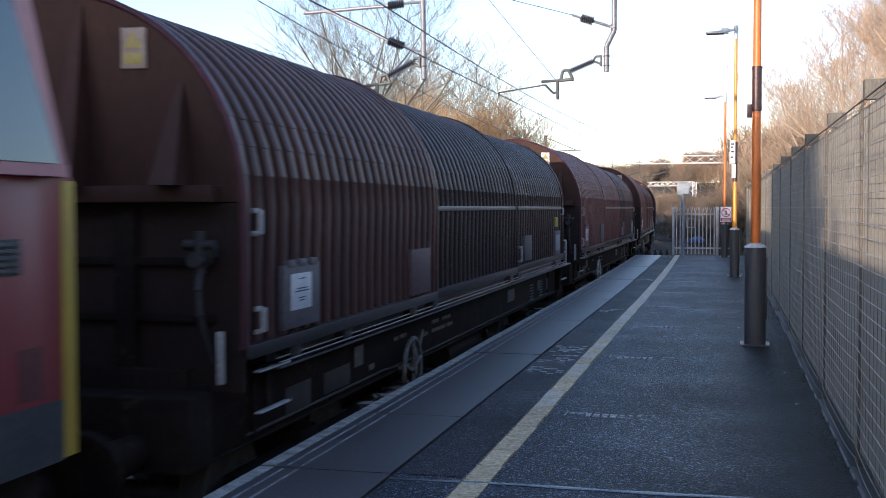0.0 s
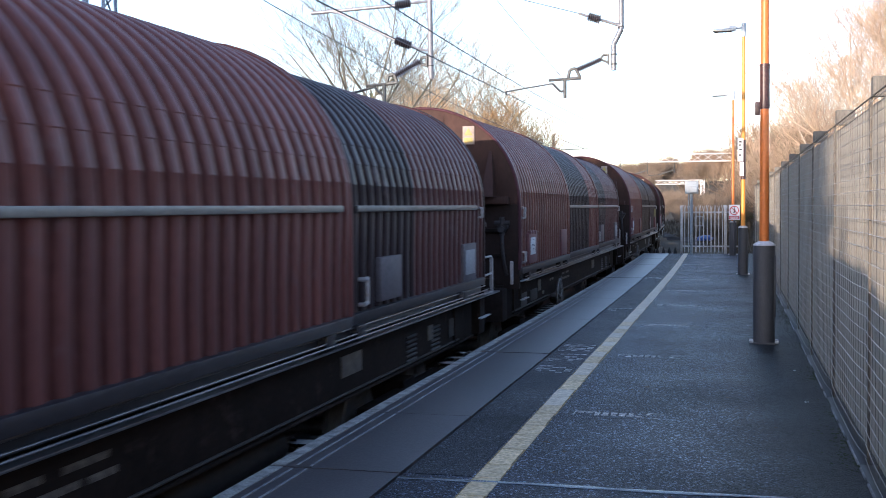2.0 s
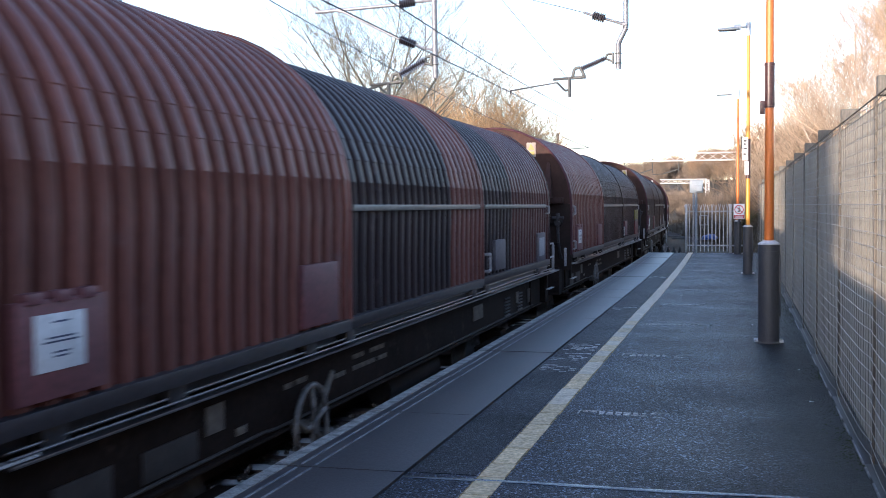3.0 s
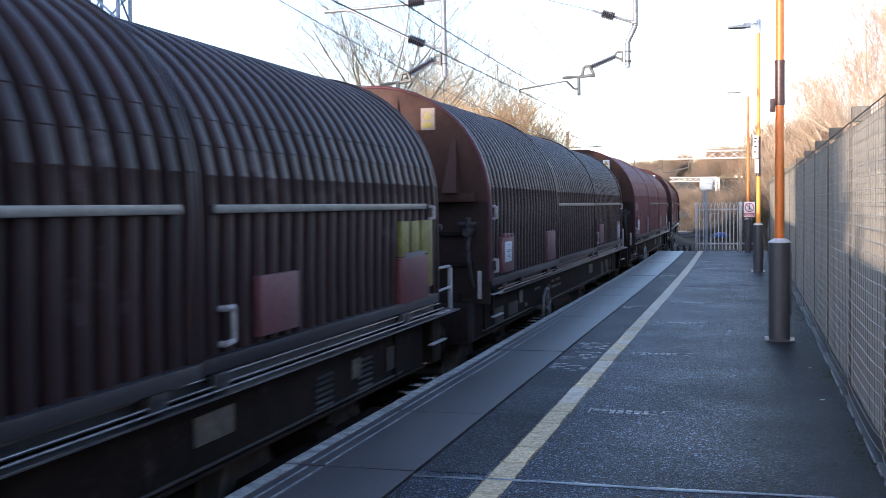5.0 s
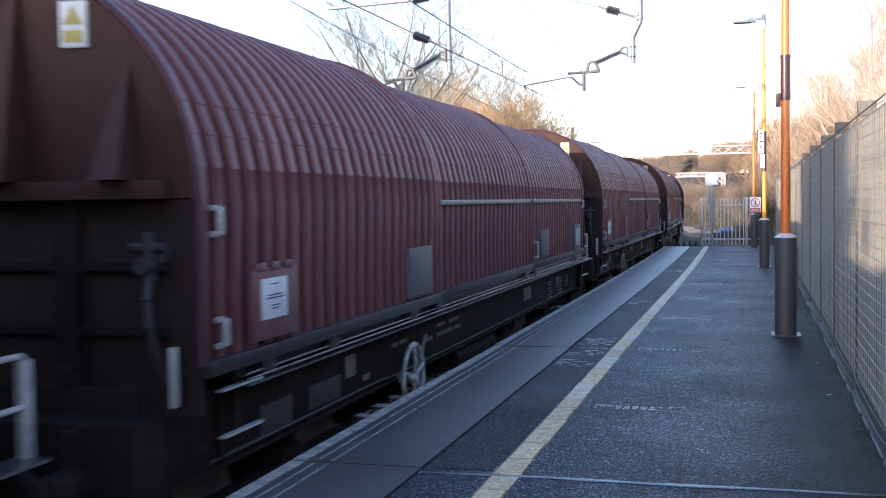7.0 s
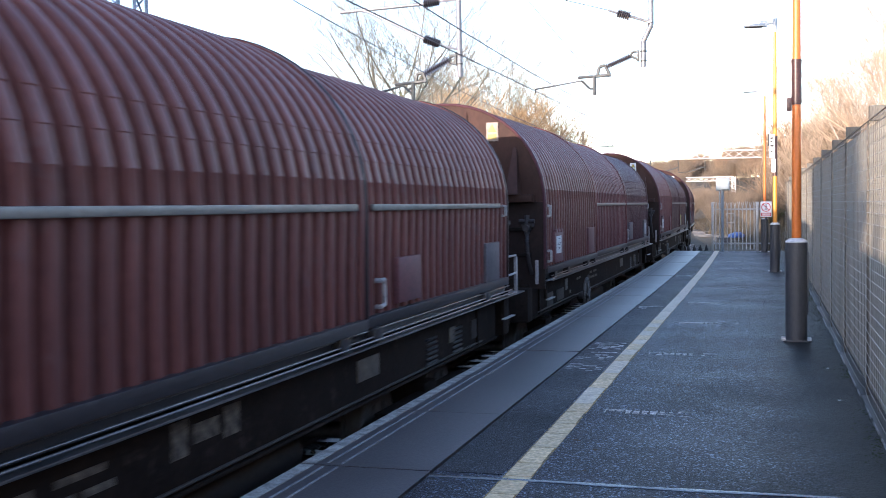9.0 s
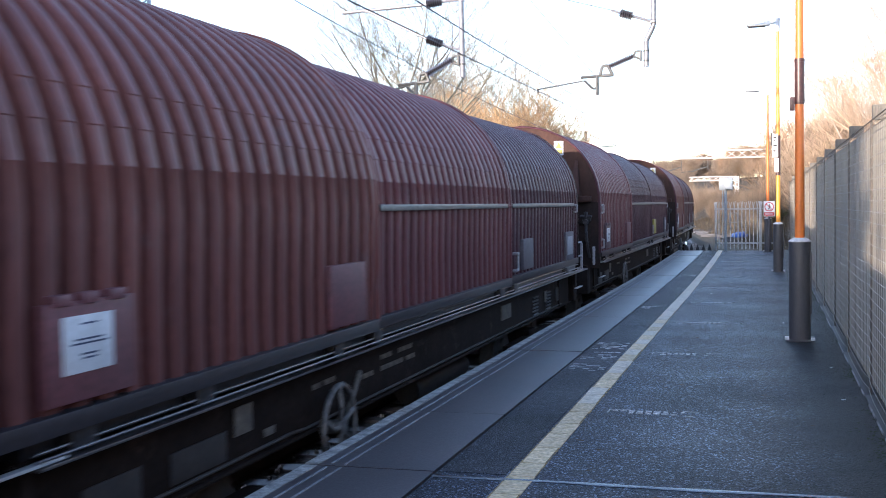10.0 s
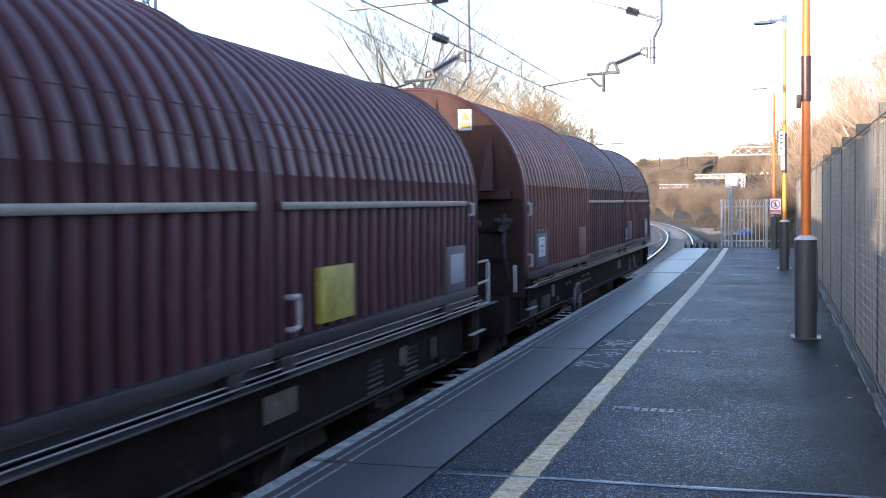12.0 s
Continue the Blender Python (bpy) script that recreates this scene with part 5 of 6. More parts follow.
    for yb in (-3.9, -17.3):
        q = bmesh.new()
        for s in (-1, 1):
            box(q, s * 0.95, s * 1.16, -2.6, 2.6, 0.5, 0.85, 0.05)
            for y in (-1.85, 0, 1.85):
                box(q, s * 0.95, s * 1.2, y - 0.2, y + 0.2, 0.32, 0.66, 0.04)
        part("bogie", q, T["under"], L, m=pose(0, yb, 0))
        for y in (-1.85, 0, 1.85):
            sets.append((part("wheelset", once("wheelset", wheelset_mesh), None, L, m=pose(0, yb + y, 0.46)), yb + y))
    return L, sets


T.update(loco_pink=mat("faded_pink_paint", (0.42, 0.16, 0.18), (0.34, 0.12, 0.14), 0.45, scale=2, fine=30, bump=0.05, amount=0.25),
         loco_dark=mat("shadowed_recess_paint", (0.10, 0.02, 0.02), (0.08, 0.015, 0.015), 0.6, scale=3, fine=30, bump=0.05))

WAGONS = [
    (("umber", "dark", "dark"), "brown corrugated covered steel wagon with sooty hoods", ("locker", "plum_locker", "locker", 0), "wheel"),
    (("red", "red", "patch_front"), "dull red corrugated covered wagon with a half-dark rear hood", ("locker_red", "locker", "locker", 0), "wheel_pale"),
    (("brown", "patch_rear", "patch_front"), "brown corrugated covered wagon with a dark middle hood", ("locker_red", "locker_red", "locker", 1), "wheel"),
    (("brown", "dark", "dark"), "brown and sooty corrugated covered steel wagon", ("locker_red", "locker_red", "locker_red", 0), "wheel"),
    (("dark", "dark", "dark"), "dark plum corrugated covered steel wagon", ("locker_red", "locker_red", "locker_red", 0), "wheel"),
    (("maroon", "maroon", "maroon"), "maroon corrugated covered steel wagon", ("locker_red", "locker", "locker", 0), "wheel_pale"),
    (("red", "red", "red"), "rust-red corrugated covered steel wagon", ("locker_red", "locker_red", "locker_red", 0), "wheel"),
    (("red", "maroon", "plum"), "red-brown corrugated covered wagon with a darker rear hood", ("locker_red", "locker_red", "locker", 1), "wheel"),
    (("maroon", "plum", "plum"), "maroon corrugated covered wagon with a yellow panel", ("plum_locker", "locker_red", "yellow_panel", 0), "wheel"),
    (("red", "plum", "plum"), "red corrugated covered wagon at the end of the train", ("locker", "locker_red", "locker", 0), "wheel"),
]
TRAIN = []
for spec in WAGONS:
    TRAIN.append(wagon(spec))
LOCO = tube_loco()


# ---- trees, added shade hedge and woods ----
M.update(
    bark=mat("grey_bark", (0.16, 0.14, 0.11), (0.09, 0.08, 0.06), 0.9, scale=3, fine=30, bump=0.6, stretch=(1, 1, 0.3)),
    bark_green=mat("mossy_bark", (0.27, 0.26, 0.15), (0.17, 0.165, 0.09), 0.9, scale=3, fine=30, bump=0.6, stretch=(1, 1, 0.3)),
    birch=mat("birch_bark", (0.55, 0.48, 0.40), (0.28, 0.22, 0.17), 0.8, scale=4, fine=20, bump=0.3, stretch=(1, 1, 0.5)),
    twig=mat("brown_twigs", (0.34, 0.285, 0.20), (0.24, 0.195, 0.13), 0.85, scale=0.6, fine=5, bump=0.0, island=0.25),
    twig_grey=mat("grey_green_twigs", (0.20, 0.185, 0.14), (0.13, 0.12, 0.09), 0.85, scale=0.6, fine=5, bump=0.0, island=0.25),
    twig_orange=mat("orange_twigs", (0.50, 0.335, 0.185), (0.38, 0.25, 0.135), 0.8, scale=0.6, fine=5, bump=0.0, island=0.25),
    twig_pink=mat("pinkish_twigs", (0.52, 0.395, 0.285), (0.36, 0.265, 0.19), 0.85, scale=0.6, fine=5, bump=0.0, island=0.25),
    twig_far=mat("dull_brown_twigs", (0.24, 0.183, 0.132), (0.15, 0.115, 0.085), 0.85, scale=0.6, fine=5, bump=0.0, island=0.3),
    twig_rust=mat("rust_twigs", (0.31, 0.215, 0.14), (0.20, 0.135, 0.09), 0.85, scale=0.6, fine=5, bump=0.0, island=0.3),
    shade_hedge_leaf=mat("shade_hedge_leaf", (0.055, 0.06, 0.025), (0.03, 0.035, 0.015), 0.7, scale=1.5, fine=12, bump=0.0, island=0.4),
    ivy=mat("evergreen_leaf", (0.10, 0.115, 0.035), (0.05, 0.06, 0.02), 0.6, scale=1.5, fine=12, bump=0.0, island=0.4),
    dead_grass=mat("dead_grass", (0.07, 0.054, 0.034), (0.042, 0.033, 0.021), 0.9, scale=1.0, fine=8, bump=0.0, island=0.35),
)


def limb(vs, fs, pts, radii, sides):
    k0 = len(vs)
    for i, (p, r) in enumerate(zip(pts, radii)):
        d = (pts[min(i + 1, len(pts) - 1)] - pts[max(i - 1, 0)]).normalized()
        u = d.cross(Vector((0.31, 0.95, 0.05))).normalized()
        v = d.cross(u)
        for s in range(sides):
            a = 2 * math.pi * s / sides
            vs.append(tuple(p + (u * math.cos(a) + v * math.sin(a)) * r))
    for i in range(len(pts) - 1):
        for s in range(sides):
            a, b = k0 + i * sides + s, k0 + i * sides + (s + 1) % sides
            fs.append((a, b, b + sides, a + sides))


def tree_meshes(seed, height, bole, spread, counts, trunk_r, up, first, min_r, wob=0.13):
    """Bare tree: a tapered trunk (bole: its share of the height) and, apart from it, limbs that fork down to twigs."""
    rng = random.Random(seed)
    tv, tf, cv, cf = [], [], [], []
    levels = len(counts)

    def grow(p, d, length, r, lev, out_v, out_f):
        n = 6 if lev < 2 else 3
        pts, rad = [p.copy()], [r]
        for i in range(n):
            d = (d + Vector((rng.gauss(0, wob), rng.gauss(0, wob), rng.gauss(0, wob) + up * 0.16 * (lev > 0)))).normalized()
            p = p + d * (length / n)
            pts.append(p.copy())
            rad.append(max(min_r, r * (1 - 0.7 * (i + 1) / n)))
        limb(out_v, out_f, pts, rad, 8 if lev == 0 else (5 if lev == 1 else 3))
        if lev >= levels:
            return
        low = first if lev == 0 else 0.15
        for c in range(counts[lev]):
            u = min(0.999, low + (1 - low) * (c + rng.random()) / counts[lev])
            q = min(n - 1, int(u * n))
            base = pts[q].lerp(pts[q + 1], u * n - q)
            a = rng.random() * 6.283
            side = Vector((math.cos(a), math.sin(a), rng.uniform(-0.15, 0.35) + up * 0.4)).normalized()
            ahead = (pts[q + 1] - pts[q]).normalized()
            way = (ahead * 0.6 + side * (spread if lev == 0 else 0.6)).normalized()
            if lev == 0:
                # the limbs reach a rounded outline
                size = height * (1 - bole * u) * rng.uniform(0.62, 0.95) / (1.15 if way.z > 0.5 else 1.5)
            else:
                size = length * rng.uniform(0.42, 0.66) * (1.2 - 0.5 * u)
            grow(base, way, size, max(min_r, rad[q] * (0.48 if lev == 0 else 0.45)), lev + 1, cv, cf)

    grow(Vector((0, 0, -0.3)), Vector((rng.gauss(0, 0.04), rng.gauss(0, 0.04), 1)), height * bole, trunk_r, 0, tv, tf)
    out = []
    for v, f in ((tv, tf), (cv, cf)):
        me = bpy.data.meshes.new("tree")
        me.from_pydata(v, [], f)
        for p in me.polygons:
            p.use_smooth = True
        out.append(me)
    return out


TREE = {}


def plant(kind, x, y, z, turn, size, label, category="tree", group="trees beside the railway", bark="bark", twig="twig", name="bare_tree"):
    key = (kind[0], bark, twig)
    if key not in TREE:
        a, b = tree_meshes(*kind)
        a.materials.append(M[bark])
        b.materials.append(M[twig])
        TREE[key] = (a, b)
    a, b = TREE[key]
    t = thing(name, pose(x, y, z, 0, 0, turn) @ Matrix.Diagonal((size, size, size, 1)), label, category, group)
    part("trunk", a, None, t)
    part("crown", b, None, t, "bare twiggy crown")
    return t


BIG = (11, 12.5, 0.45, 0.90, (12, 8, 6, 4), 0.24, 0.32, 0.30, 0.0068, 0.09)
ROUND = (12, 9.2, 0.38, 0.80, (13, 8, 6, 4), 0.13, 0.42, 0.25, 0.0062, 0.09)
SHRUB = (13, 6.0, 0.12, 0.7, (20, 9, 7, 4), 0.06, 0.6, 0.1, 0.0070)
BIRCH_A = (14, 12.0, 0.85, 0.7, (16, 8, 5, 3), 0.11, 0.45, 0.25, 0.006)
BIRCH_B = (15, 11.5, 0.8, 0.75, (15, 8, 5, 3), 0.10, 0.5, 0.25, 0.006)
SCRUB_A = (16, 8.0, 0.2, 0.75, (20, 12, 9), 0.05, 0.6, 0.1, 0.008)
SCRUB_B = (17, 9.0, 0.35, 0.75, (18, 12, 9), 0.055, 0.5, 0.15, 0.009)
FAR_A = (18, 11.0, 0.55, 0.75, (18, 11, 8), 0.13, 0.5, 0.2, 0.018)
FAR_B = (19, 10.0, 0.45, 0.8, (17, 12, 8), 0.13, 0.5, 0.15, 0.019)


def build_trees():
    rng = random.Random(21)
    plant(BIG, -13.9, 43.0, 1.2, 20, 0.92, "large bare tree with mossy trunk behind the tracks", bark="bark_green", twig="twig_grey")
    plant(ROUND, -14.9, 59.0, 1.0, 80, 1.15, "rounded bare tree with fine brown twigs", twig="twig")
    plant(ROUND, -16.4, 62.0, 1.0, 190, 1.0, "rounded bare tree with fine brown twigs", twig="twig")
    for x, y, s in ((-12.6, 56.5, 1.22), (-13.8, 58.0, 1.15), (-12.1, 59.2, 1.0), (-13.4, 55.0, 1.0)):
        plant(SHRUB, x, y, 0.6, rng.uniform(0, 360), s, "sunlit orange-twigged shrub beside the track", "shrub", "orange shrubs", "bark", "twig_orange", "shrub")
    # birches on the bank above the fence
    for x, y, s, k in ((6.2, 50, 0.98, 0), (8.2, 56, 1.05, 1), (7.0, 60, 1.0, 0), (5.1, 66, 0.92, 1), (6.6, 74, 0.95, 0), (4.4, 82, 0.9, 1), (9.8, 66, 1.12, 0), (11.5, 74, 1.2, 1), (5.6, 92, 0.95, 0),
                       (8.8, 49, 0.85, 1), (10.6, 57, 1.0, 0)):
        plant(BIRCH_A if k == 0 else BIRCH_B, x, y, ground_z(x, y), rng.uniform(0, 360), s * 1.06, "slender birch with pale trunk and pinkish twigs", "tree", "birches on the bank", "birch", "twig_pink", "birch_tree")
    # taller trees where the bank closes the view behind the columns
    for i in range(16):
        y = rng.uniform(72, 116)
        x = rng.uniform(0.022, 0.075) * y + 0.4
        k = i % 4
        plant(FAR_A if k % 2 else FAR_B, x, y, ground_z(x, y), rng.uniform(0, 360), rng.uniform(0.62, 0.84), "bare brown tree on the bank beside the line", "tree", "trees on the bank", "birch" if k == 0 else "bark", ("twig_pink", "twig_rust", "twig", "twig_rust")[k], "woodland_tree")
    # scrub between them
    for i in range(40):
        y = rng.uniform(50, 130)
        x = line_at(y) + rng.uniform(11.5, 19) + (y < 75) * 1.5
        k = rng.random() < 0.5
        plant(SCRUB_A if k else SCRUB_B, x, y, ground_z(x, y), rng.uniform(0, 360), rng.uniform(0.55, 0.85), "rust-brown winter scrub on the bank", "shrub", "scrub on the bank", "bark", "twig_rust" if k else "twig_pink", "scrub")
    # woods along the outside of the curve
    for i in range(180):
        s = rng.uniform(120, 330)
        x, y, _ = line(s, 14 + max(0.0, s - 120) * 0.18 + rng.uniform(0, 26))
        k = rng.randrange(4)
        plant(FAR_A if k % 2 else FAR_B, x, y, ground_z(x, y), rng.uniform(0, 360), rng.uniform(0.45, 0.72), "bare brown tree in the wood beyond the curve", "tree", "trees of the far wood", "bark", ("twig_far", "twig_rust", "twig_far", "twig_far")[k], "woodland_tree")
    for i in range(30):
        s = rng.uniform(150, 330)
        x, y, _ = line(s, -rng.uniform(13, 34))
        plant(FAR_A if i % 2 else FAR_B, x, y, ground_z(x, y), rng.uniform(0, 360), rng.uniform(0.5, 0.75), "bare brown tree in the wood inside the curve", "tree", "trees of the far wood", "bark", "twig_far", "woodland_tree")
    for i in range(130):
        s = rng.uniform(88, 330)
        x, y, _ = line(s, rng.uniform(6.8, 12) + (i % 2) * rng.uniform(0, 14))
        k = rng.random() < 0.5
        plant(SCRUB_A if k else SCRUB_B, x, y, ground_z(x, y) - 0.2, rng.uniform(0, 360), rng.uniform(0.35, 0.62) * (1 + (s > 180) * 0.4), "low brown scrub beside the line", "shrub", "scrub beside the line", "bark", "twig_far", "scrub")
    leaf_mass("evergreen_bush", [(line_at(112) + 10.5, 112, 1.8, 1.5, 2600), (line_at(118) + 12.0, 118, 1.5, 1.2, 1800)], M["ivy"], "green ivy-grown bush among brown scrub", "bush")


def leaf_mass(name, balls, material, label, category, kind=""):
    """Leaves strewn through uneven clumps: each clump x, y, radius, height, number."""
    rng = random.Random(31)
    for x, y, r, h, n in balls:
        vs, fs = [], []
        for i in range(n):
            d = Vector((rng.gauss(0, 1), rng.gauss(0, 1), abs(rng.gauss(0, 1)))).normalized() * (rng.random() ** 0.4)
            w = 1 + 0.35 * noise.noise(d * 2.3)
            p = Vector((d.x * r * w, d.y * r * w, d.z * h * 1.6 * w))
            e = Euler((rng.random() * 6, rng.random() * 6, rng.random() * 6)).to_matrix()
            a = rng.uniform(0.05, 0.12)
            k = len(vs)
            vs += [tuple(p + e @ Vector(q) * a) for q in ((-1, 0, 0), (0, -0.5, 0.1), (1.1, 0, 0), (0, 0.5, 0.1))]
            fs.append((k, k + 1, k + 2, k + 3))
        me = bpy.data.meshes.new(name)
        me.from_pydata(vs, [], fs)
        me.materials.append(material)
        tagged(part(name, me, None, m=pose(x, y, ground_z(x, y))), label, category, kind=kind)


def build_shade_hedge():
    """An unseen hedge added on the bank across the tracks to block the low sun."""
    rng = random.Random(41)
    vs, fs = [], []
    y = -75.0
    while y < 46:
        # clump heights are set to shape the sun patches on fence and train
        tall = 3.35 if -21.3 < y < -13.6 else (0.7 if -13.6 <= y < 3.5 else 2.0 if 3.5 <= y < 19.5 else (-0.4 if y < 0 else 0.6))
        top = SHADE_HEDGE_TOP + tall + 0.7 * noise.noise(Vector((0, y * 0.45, 1))) + 0.4 * noise.noise(Vector((0, y * 1.3, 5)))
        for i in range(int(52 * (top - BANK))):
            z = BANK + (top - BANK) * rng.random() ** 0.8
            x = SHADE_HEDGE_X + rng.gauss(0, 0.45)
            p = Vector((x, y + rng.uniform(0, 0.3), z))
            e = Euler((rng.random() * 6, rng.random() * 6, rng.random() * 6)).to_matrix()
            a = rng.uniform(0.10, 0.22) if i % 4 or z > top - 0.5 else rng.uniform(0.28, 0.4)
            k = len(vs)
            vs += [tuple(p + e @ Vector(q) * a) for q in ((-1, 0, 0), (0, -0.6, 0.1), (1.1, 0, 0), (0, 0.6, 0.1))]
            fs.append((k, k + 1, k + 2, k + 3))
        y += 0.22
    me = bpy.data.meshes.new("hedge")
    me.from_pydata(vs, [], fs)
    me.materials.append(M["shade_hedge_leaf"])
    tagged(new("hedge", me), "unseen dense dark hedge added across the tracks to block the sun", "hedge", kind="stuff")


def build_grass():
    """Pale dead grass and bramble on the banks beyond the platform."""
    rng = random.Random(51)
    vs, fs = [], []
    for i in range(15000):
        y = rng.uniform(40, 150)
        side = rng.uniform(5.0, 16) if rng.random() < 0.8 else -3.4 - rng.uniform(3.6, 8)
        x = line_at(y) + side
        z = ground_z(x, y)
        h, a = rng.uniform(0.2, 0.7), rng.random() * 6.283
        dx, dy = math.cos(a) * 0.03, math.sin(a) * 0.03
        lx, ly = rng.gauss(0, 0.15), rng.gauss(0, 0.15)
        k = len(vs)
        vs += [(x - dx, y - dy, z - 0.05), (x + dx, y + dy, z - 0.05), (x + lx, y + ly, z + h)]
        fs.append((k, k + 1, k + 2))
    me = bpy.data.meshes.new("dead_grass")
    me.from_pydata(vs, [], fs)
    me.materials.append(M["dead_grass"])
    tagged(new("dead_grass", me), "pale dead grass on the railway banks", "grass", kind="stuff")


build_trees()
build_shade_hedge()
build_grass()


# ---- overhead line ----
M.update(
    insulator=mat("brown_insulator", (0.055, 0.05, 0.06), (0.035, 0.032, 0.038), 0.35, scale=6, fine=40, bump=0.0),
    ole_steel=mat("grey_line_steel", (0.24, 0.245, 0.265), (0.16, 0.165, 0.18), 0.5, 0.4, scale=5, fine=40, bump=0.1),
    ole_dark=mat("dark_line_steel", (0.10, 0.105, 0.105), (0.06, 0.065, 0.065), 0.55, 0.4, scale=5, fine=40, bump=0.1),
    copper=mat("weathered_wire", (0.07, 0.065, 0.07), (0.04, 0.04, 0.045), 0.5, 0.5, scale=5, fine=40, bump=0.0),
    white_steel=mat("pale_gantry_steel", (0.78, 0.77, 0.75), (0.66, 0.65, 0.63), 0.6, scale=3, fine=30, bump=0.0),
)
PORTAL = 20.69


def ribbed(bm, a, b, r, n):
    """A row of insulator sheds on a core."""
    a, b = Vector(a), Vector(b)
    d = (b - a).normalized()
    rod(bm, a, b, r * 0.42, n=8)
    for i in range(n):
        p = a.lerp(b, (i + 0.5) / n)
        rod(bm, p - d * 0.012, p + d * 0.012, r, r * 0.7, n=12)


def lattice(bm, a, b, wide, deep, n, r, axis):
    """A lattice beam from a to b; axis is the way of its width."""
    a, b, ax = Vector(a), Vector(b), Vector(axis)
    d = (b - a).normalized()
    up = d.cross(ax).normalized()
    cs = [ax * (sx * wide / 2) + up * (sy * deep / 2) for sx, sy in ((-1, -1), (1, -1), (1, 1), (-1, 1))]
    for c in cs:
        rod(bm, a + c, b + c, r, n=4)
    for i in range(n):
        p, q = a.lerp(b, i / n), a.lerp(b, (i + 1) / n)
        for j in range(4):
            c0, c1 = cs[j], cs[(j + 1) % 4]
            rod(bm, p + (c0 if i % 2 else c1), q + (c1 if i % 2 else c0), r * 0.55, n=3)


def near_portal():
    y = PORTAL
    g = thing("overhead_line_portal", pose(0, 0, 0), "grey steel portal carrying the overhead line over both tracks", "gantry", "overhead line gantries")
    bm = bmesh.new()
    lattice(bm, (-13.0, y, 6.75), (4.8, y, 6.75), 0.5, 0.6, 26, 0.04, (0, 1, 0))
    part("boom", bm, M["ole_steel"], g)
    for x in (-12.62, 4.6):
        bm = bmesh.new()
        lattice(bm, (x, y, -1.6), (x, y, 7.1), 0.46, 0.66, 15, 0.045, (0, 1, 0))
        part("mast", bm, M["ole_blue"], g, "lattice mast")

    def A(px, pz, dy=0.0):
        return (-2.0875 + px * 0.01035, y + dy, 4.0055 + pz * 0.01013)

    def B(px, pz, dy=0.0):
        return (-5.542 + px * 0.0108, y + dy, 4.0 + pz * 0.0106)
    # near track: drop tube, insulated arm and registration
    bm = bmesh.new()
    path_rod(bm, [(A(10, 0)[0], y, 6.5), A(10, 73), A(-3, 46), A(-3, 0)], 0.048, 12)
    part("drop_tube", bm, M["ole_steel"], g)
    bm = bmesh.new()
    for z in (11, 28):
        rod(bm, A(-3, z - 1), A(-3, z + 1), 0.062, n=12)
    box(bm, A(-14, 0)[0], A(-11, 0)[0], y - 0.04, y + 0.04, A(0, 10)[2], A(0, 30)[2], 0.005)
    path_rod(bm, [A(-12, 28), A(-22, 28), A(-26, 20), A(-12, 14)], 0.022, 6)
    part("clamp", bm, M["ole_dark"], g)
    bm = bmesh.new()
    path_rod(bm, [A(-118, -14), A(-60, -12)], 0.027, 8)
    rod(bm, A(-89, -12), A(-89, -47), 0.032, n=10)
    path_rod(bm, [A(-80, 4), A(-70, 6), A(-62, -11), A(-84, -13), A(-80, 4)], 0.03, 6)
    path_rod(bm, [A(-89, -34), A(-97, -35), A(-111, -20)], 0.022, 8)
    part("cantilever_arm", bm, M["ole_dark"], g)
    bm = bmesh.new()
    path_rod(bm, [A(-111, -20), A(-195, -32), A(-195, -38)], 0.014, 6)
    part("registration_arm", bm, M["ole_dark"], g)
    bm = bmesh.new()
    ribbed(bm, A(-26, 20), A(-68, 3), 0.062, 13)
    part("insulator", bm, M["insulator"], g, "dark ribbed insulator")
    bm = bmesh.new()
    ribbed(bm, A(-27, 91), A(-48, 98), 0.088, 6)
    part("insulator", bm, M["insulator"], g, "dark ribbed insulator")
    bm = bmesh.new()
    path_rod(bm, [A(4, 80), A(-12, 86), A(-27, 91)], 0.026, 8)
    part("clevis", bm, M["ole_steel"], g)
    bm = bmesh.new()
    path_rod(bm, [A(-48, 98), A(-64, 104)], 0.022, 8)
    part("wire_end", bm, M["ole_steel"], g)
    bm = bmesh.new()
    rod(bm, A(4, 78), A(12, 80), 0.06, n=10)
    part("clamp", bm, M["ole_steel"], g)
    # far track
    bm = bmesh.new()
    path_rod(bm, [(B(-3, 0)[0], y, 6.5), B(0, -3)], 0.052, 12)
    part("drop_tube", bm, M["ole_steel"], g)
    bm = bmesh.new()
    for z in (20, 36):
        rod(bm, B(-1, z - 1), B(-1, z + 1), 0.066, n=12)
    box(bm, B(-9, 0)[0], B(-6, 0)[0], y - 0.04, y + 0.04, B(0, 18)[2], B(0, 42)[2], 0.005)
    path_rod(bm, [B(-7, 36), B(-18, 34), B(-18, 24), B(-7, 20)], 0.026, 6)
    part("clamp", bm, M["ole_dark"], g)
    bm = bmesh.new()
    path_rod(bm, [B(-119, -12), B(-66, -8)], 0.028, 8)
    rod(bm, B(-86, -8), B(-86, -45), 0.036, n=10)
    path_rod(bm, [B(-78, 6), B(-68, 8), B(-62, -7), B(-82, -9), B(-78, 6)], 0.032, 6)
    path_rod(bm, [B(-86, -30), B(-97, -22), B(-104, -14), B(-165, -28)], 0.022, 8)
    part("cantilever_arm", bm, M["ole_dark"], g)
    bm = bmesh.new()
    ribbed(bm, B(-20, 29), B(-66, 5), 0.07, 13)
    part("insulator", bm, M["insulator"], g, "dark ribbed insulator")
    bm = bmesh.new()
    path_rod(bm, [B(-222, 124), B(-64, 130)], 0.034, 10)
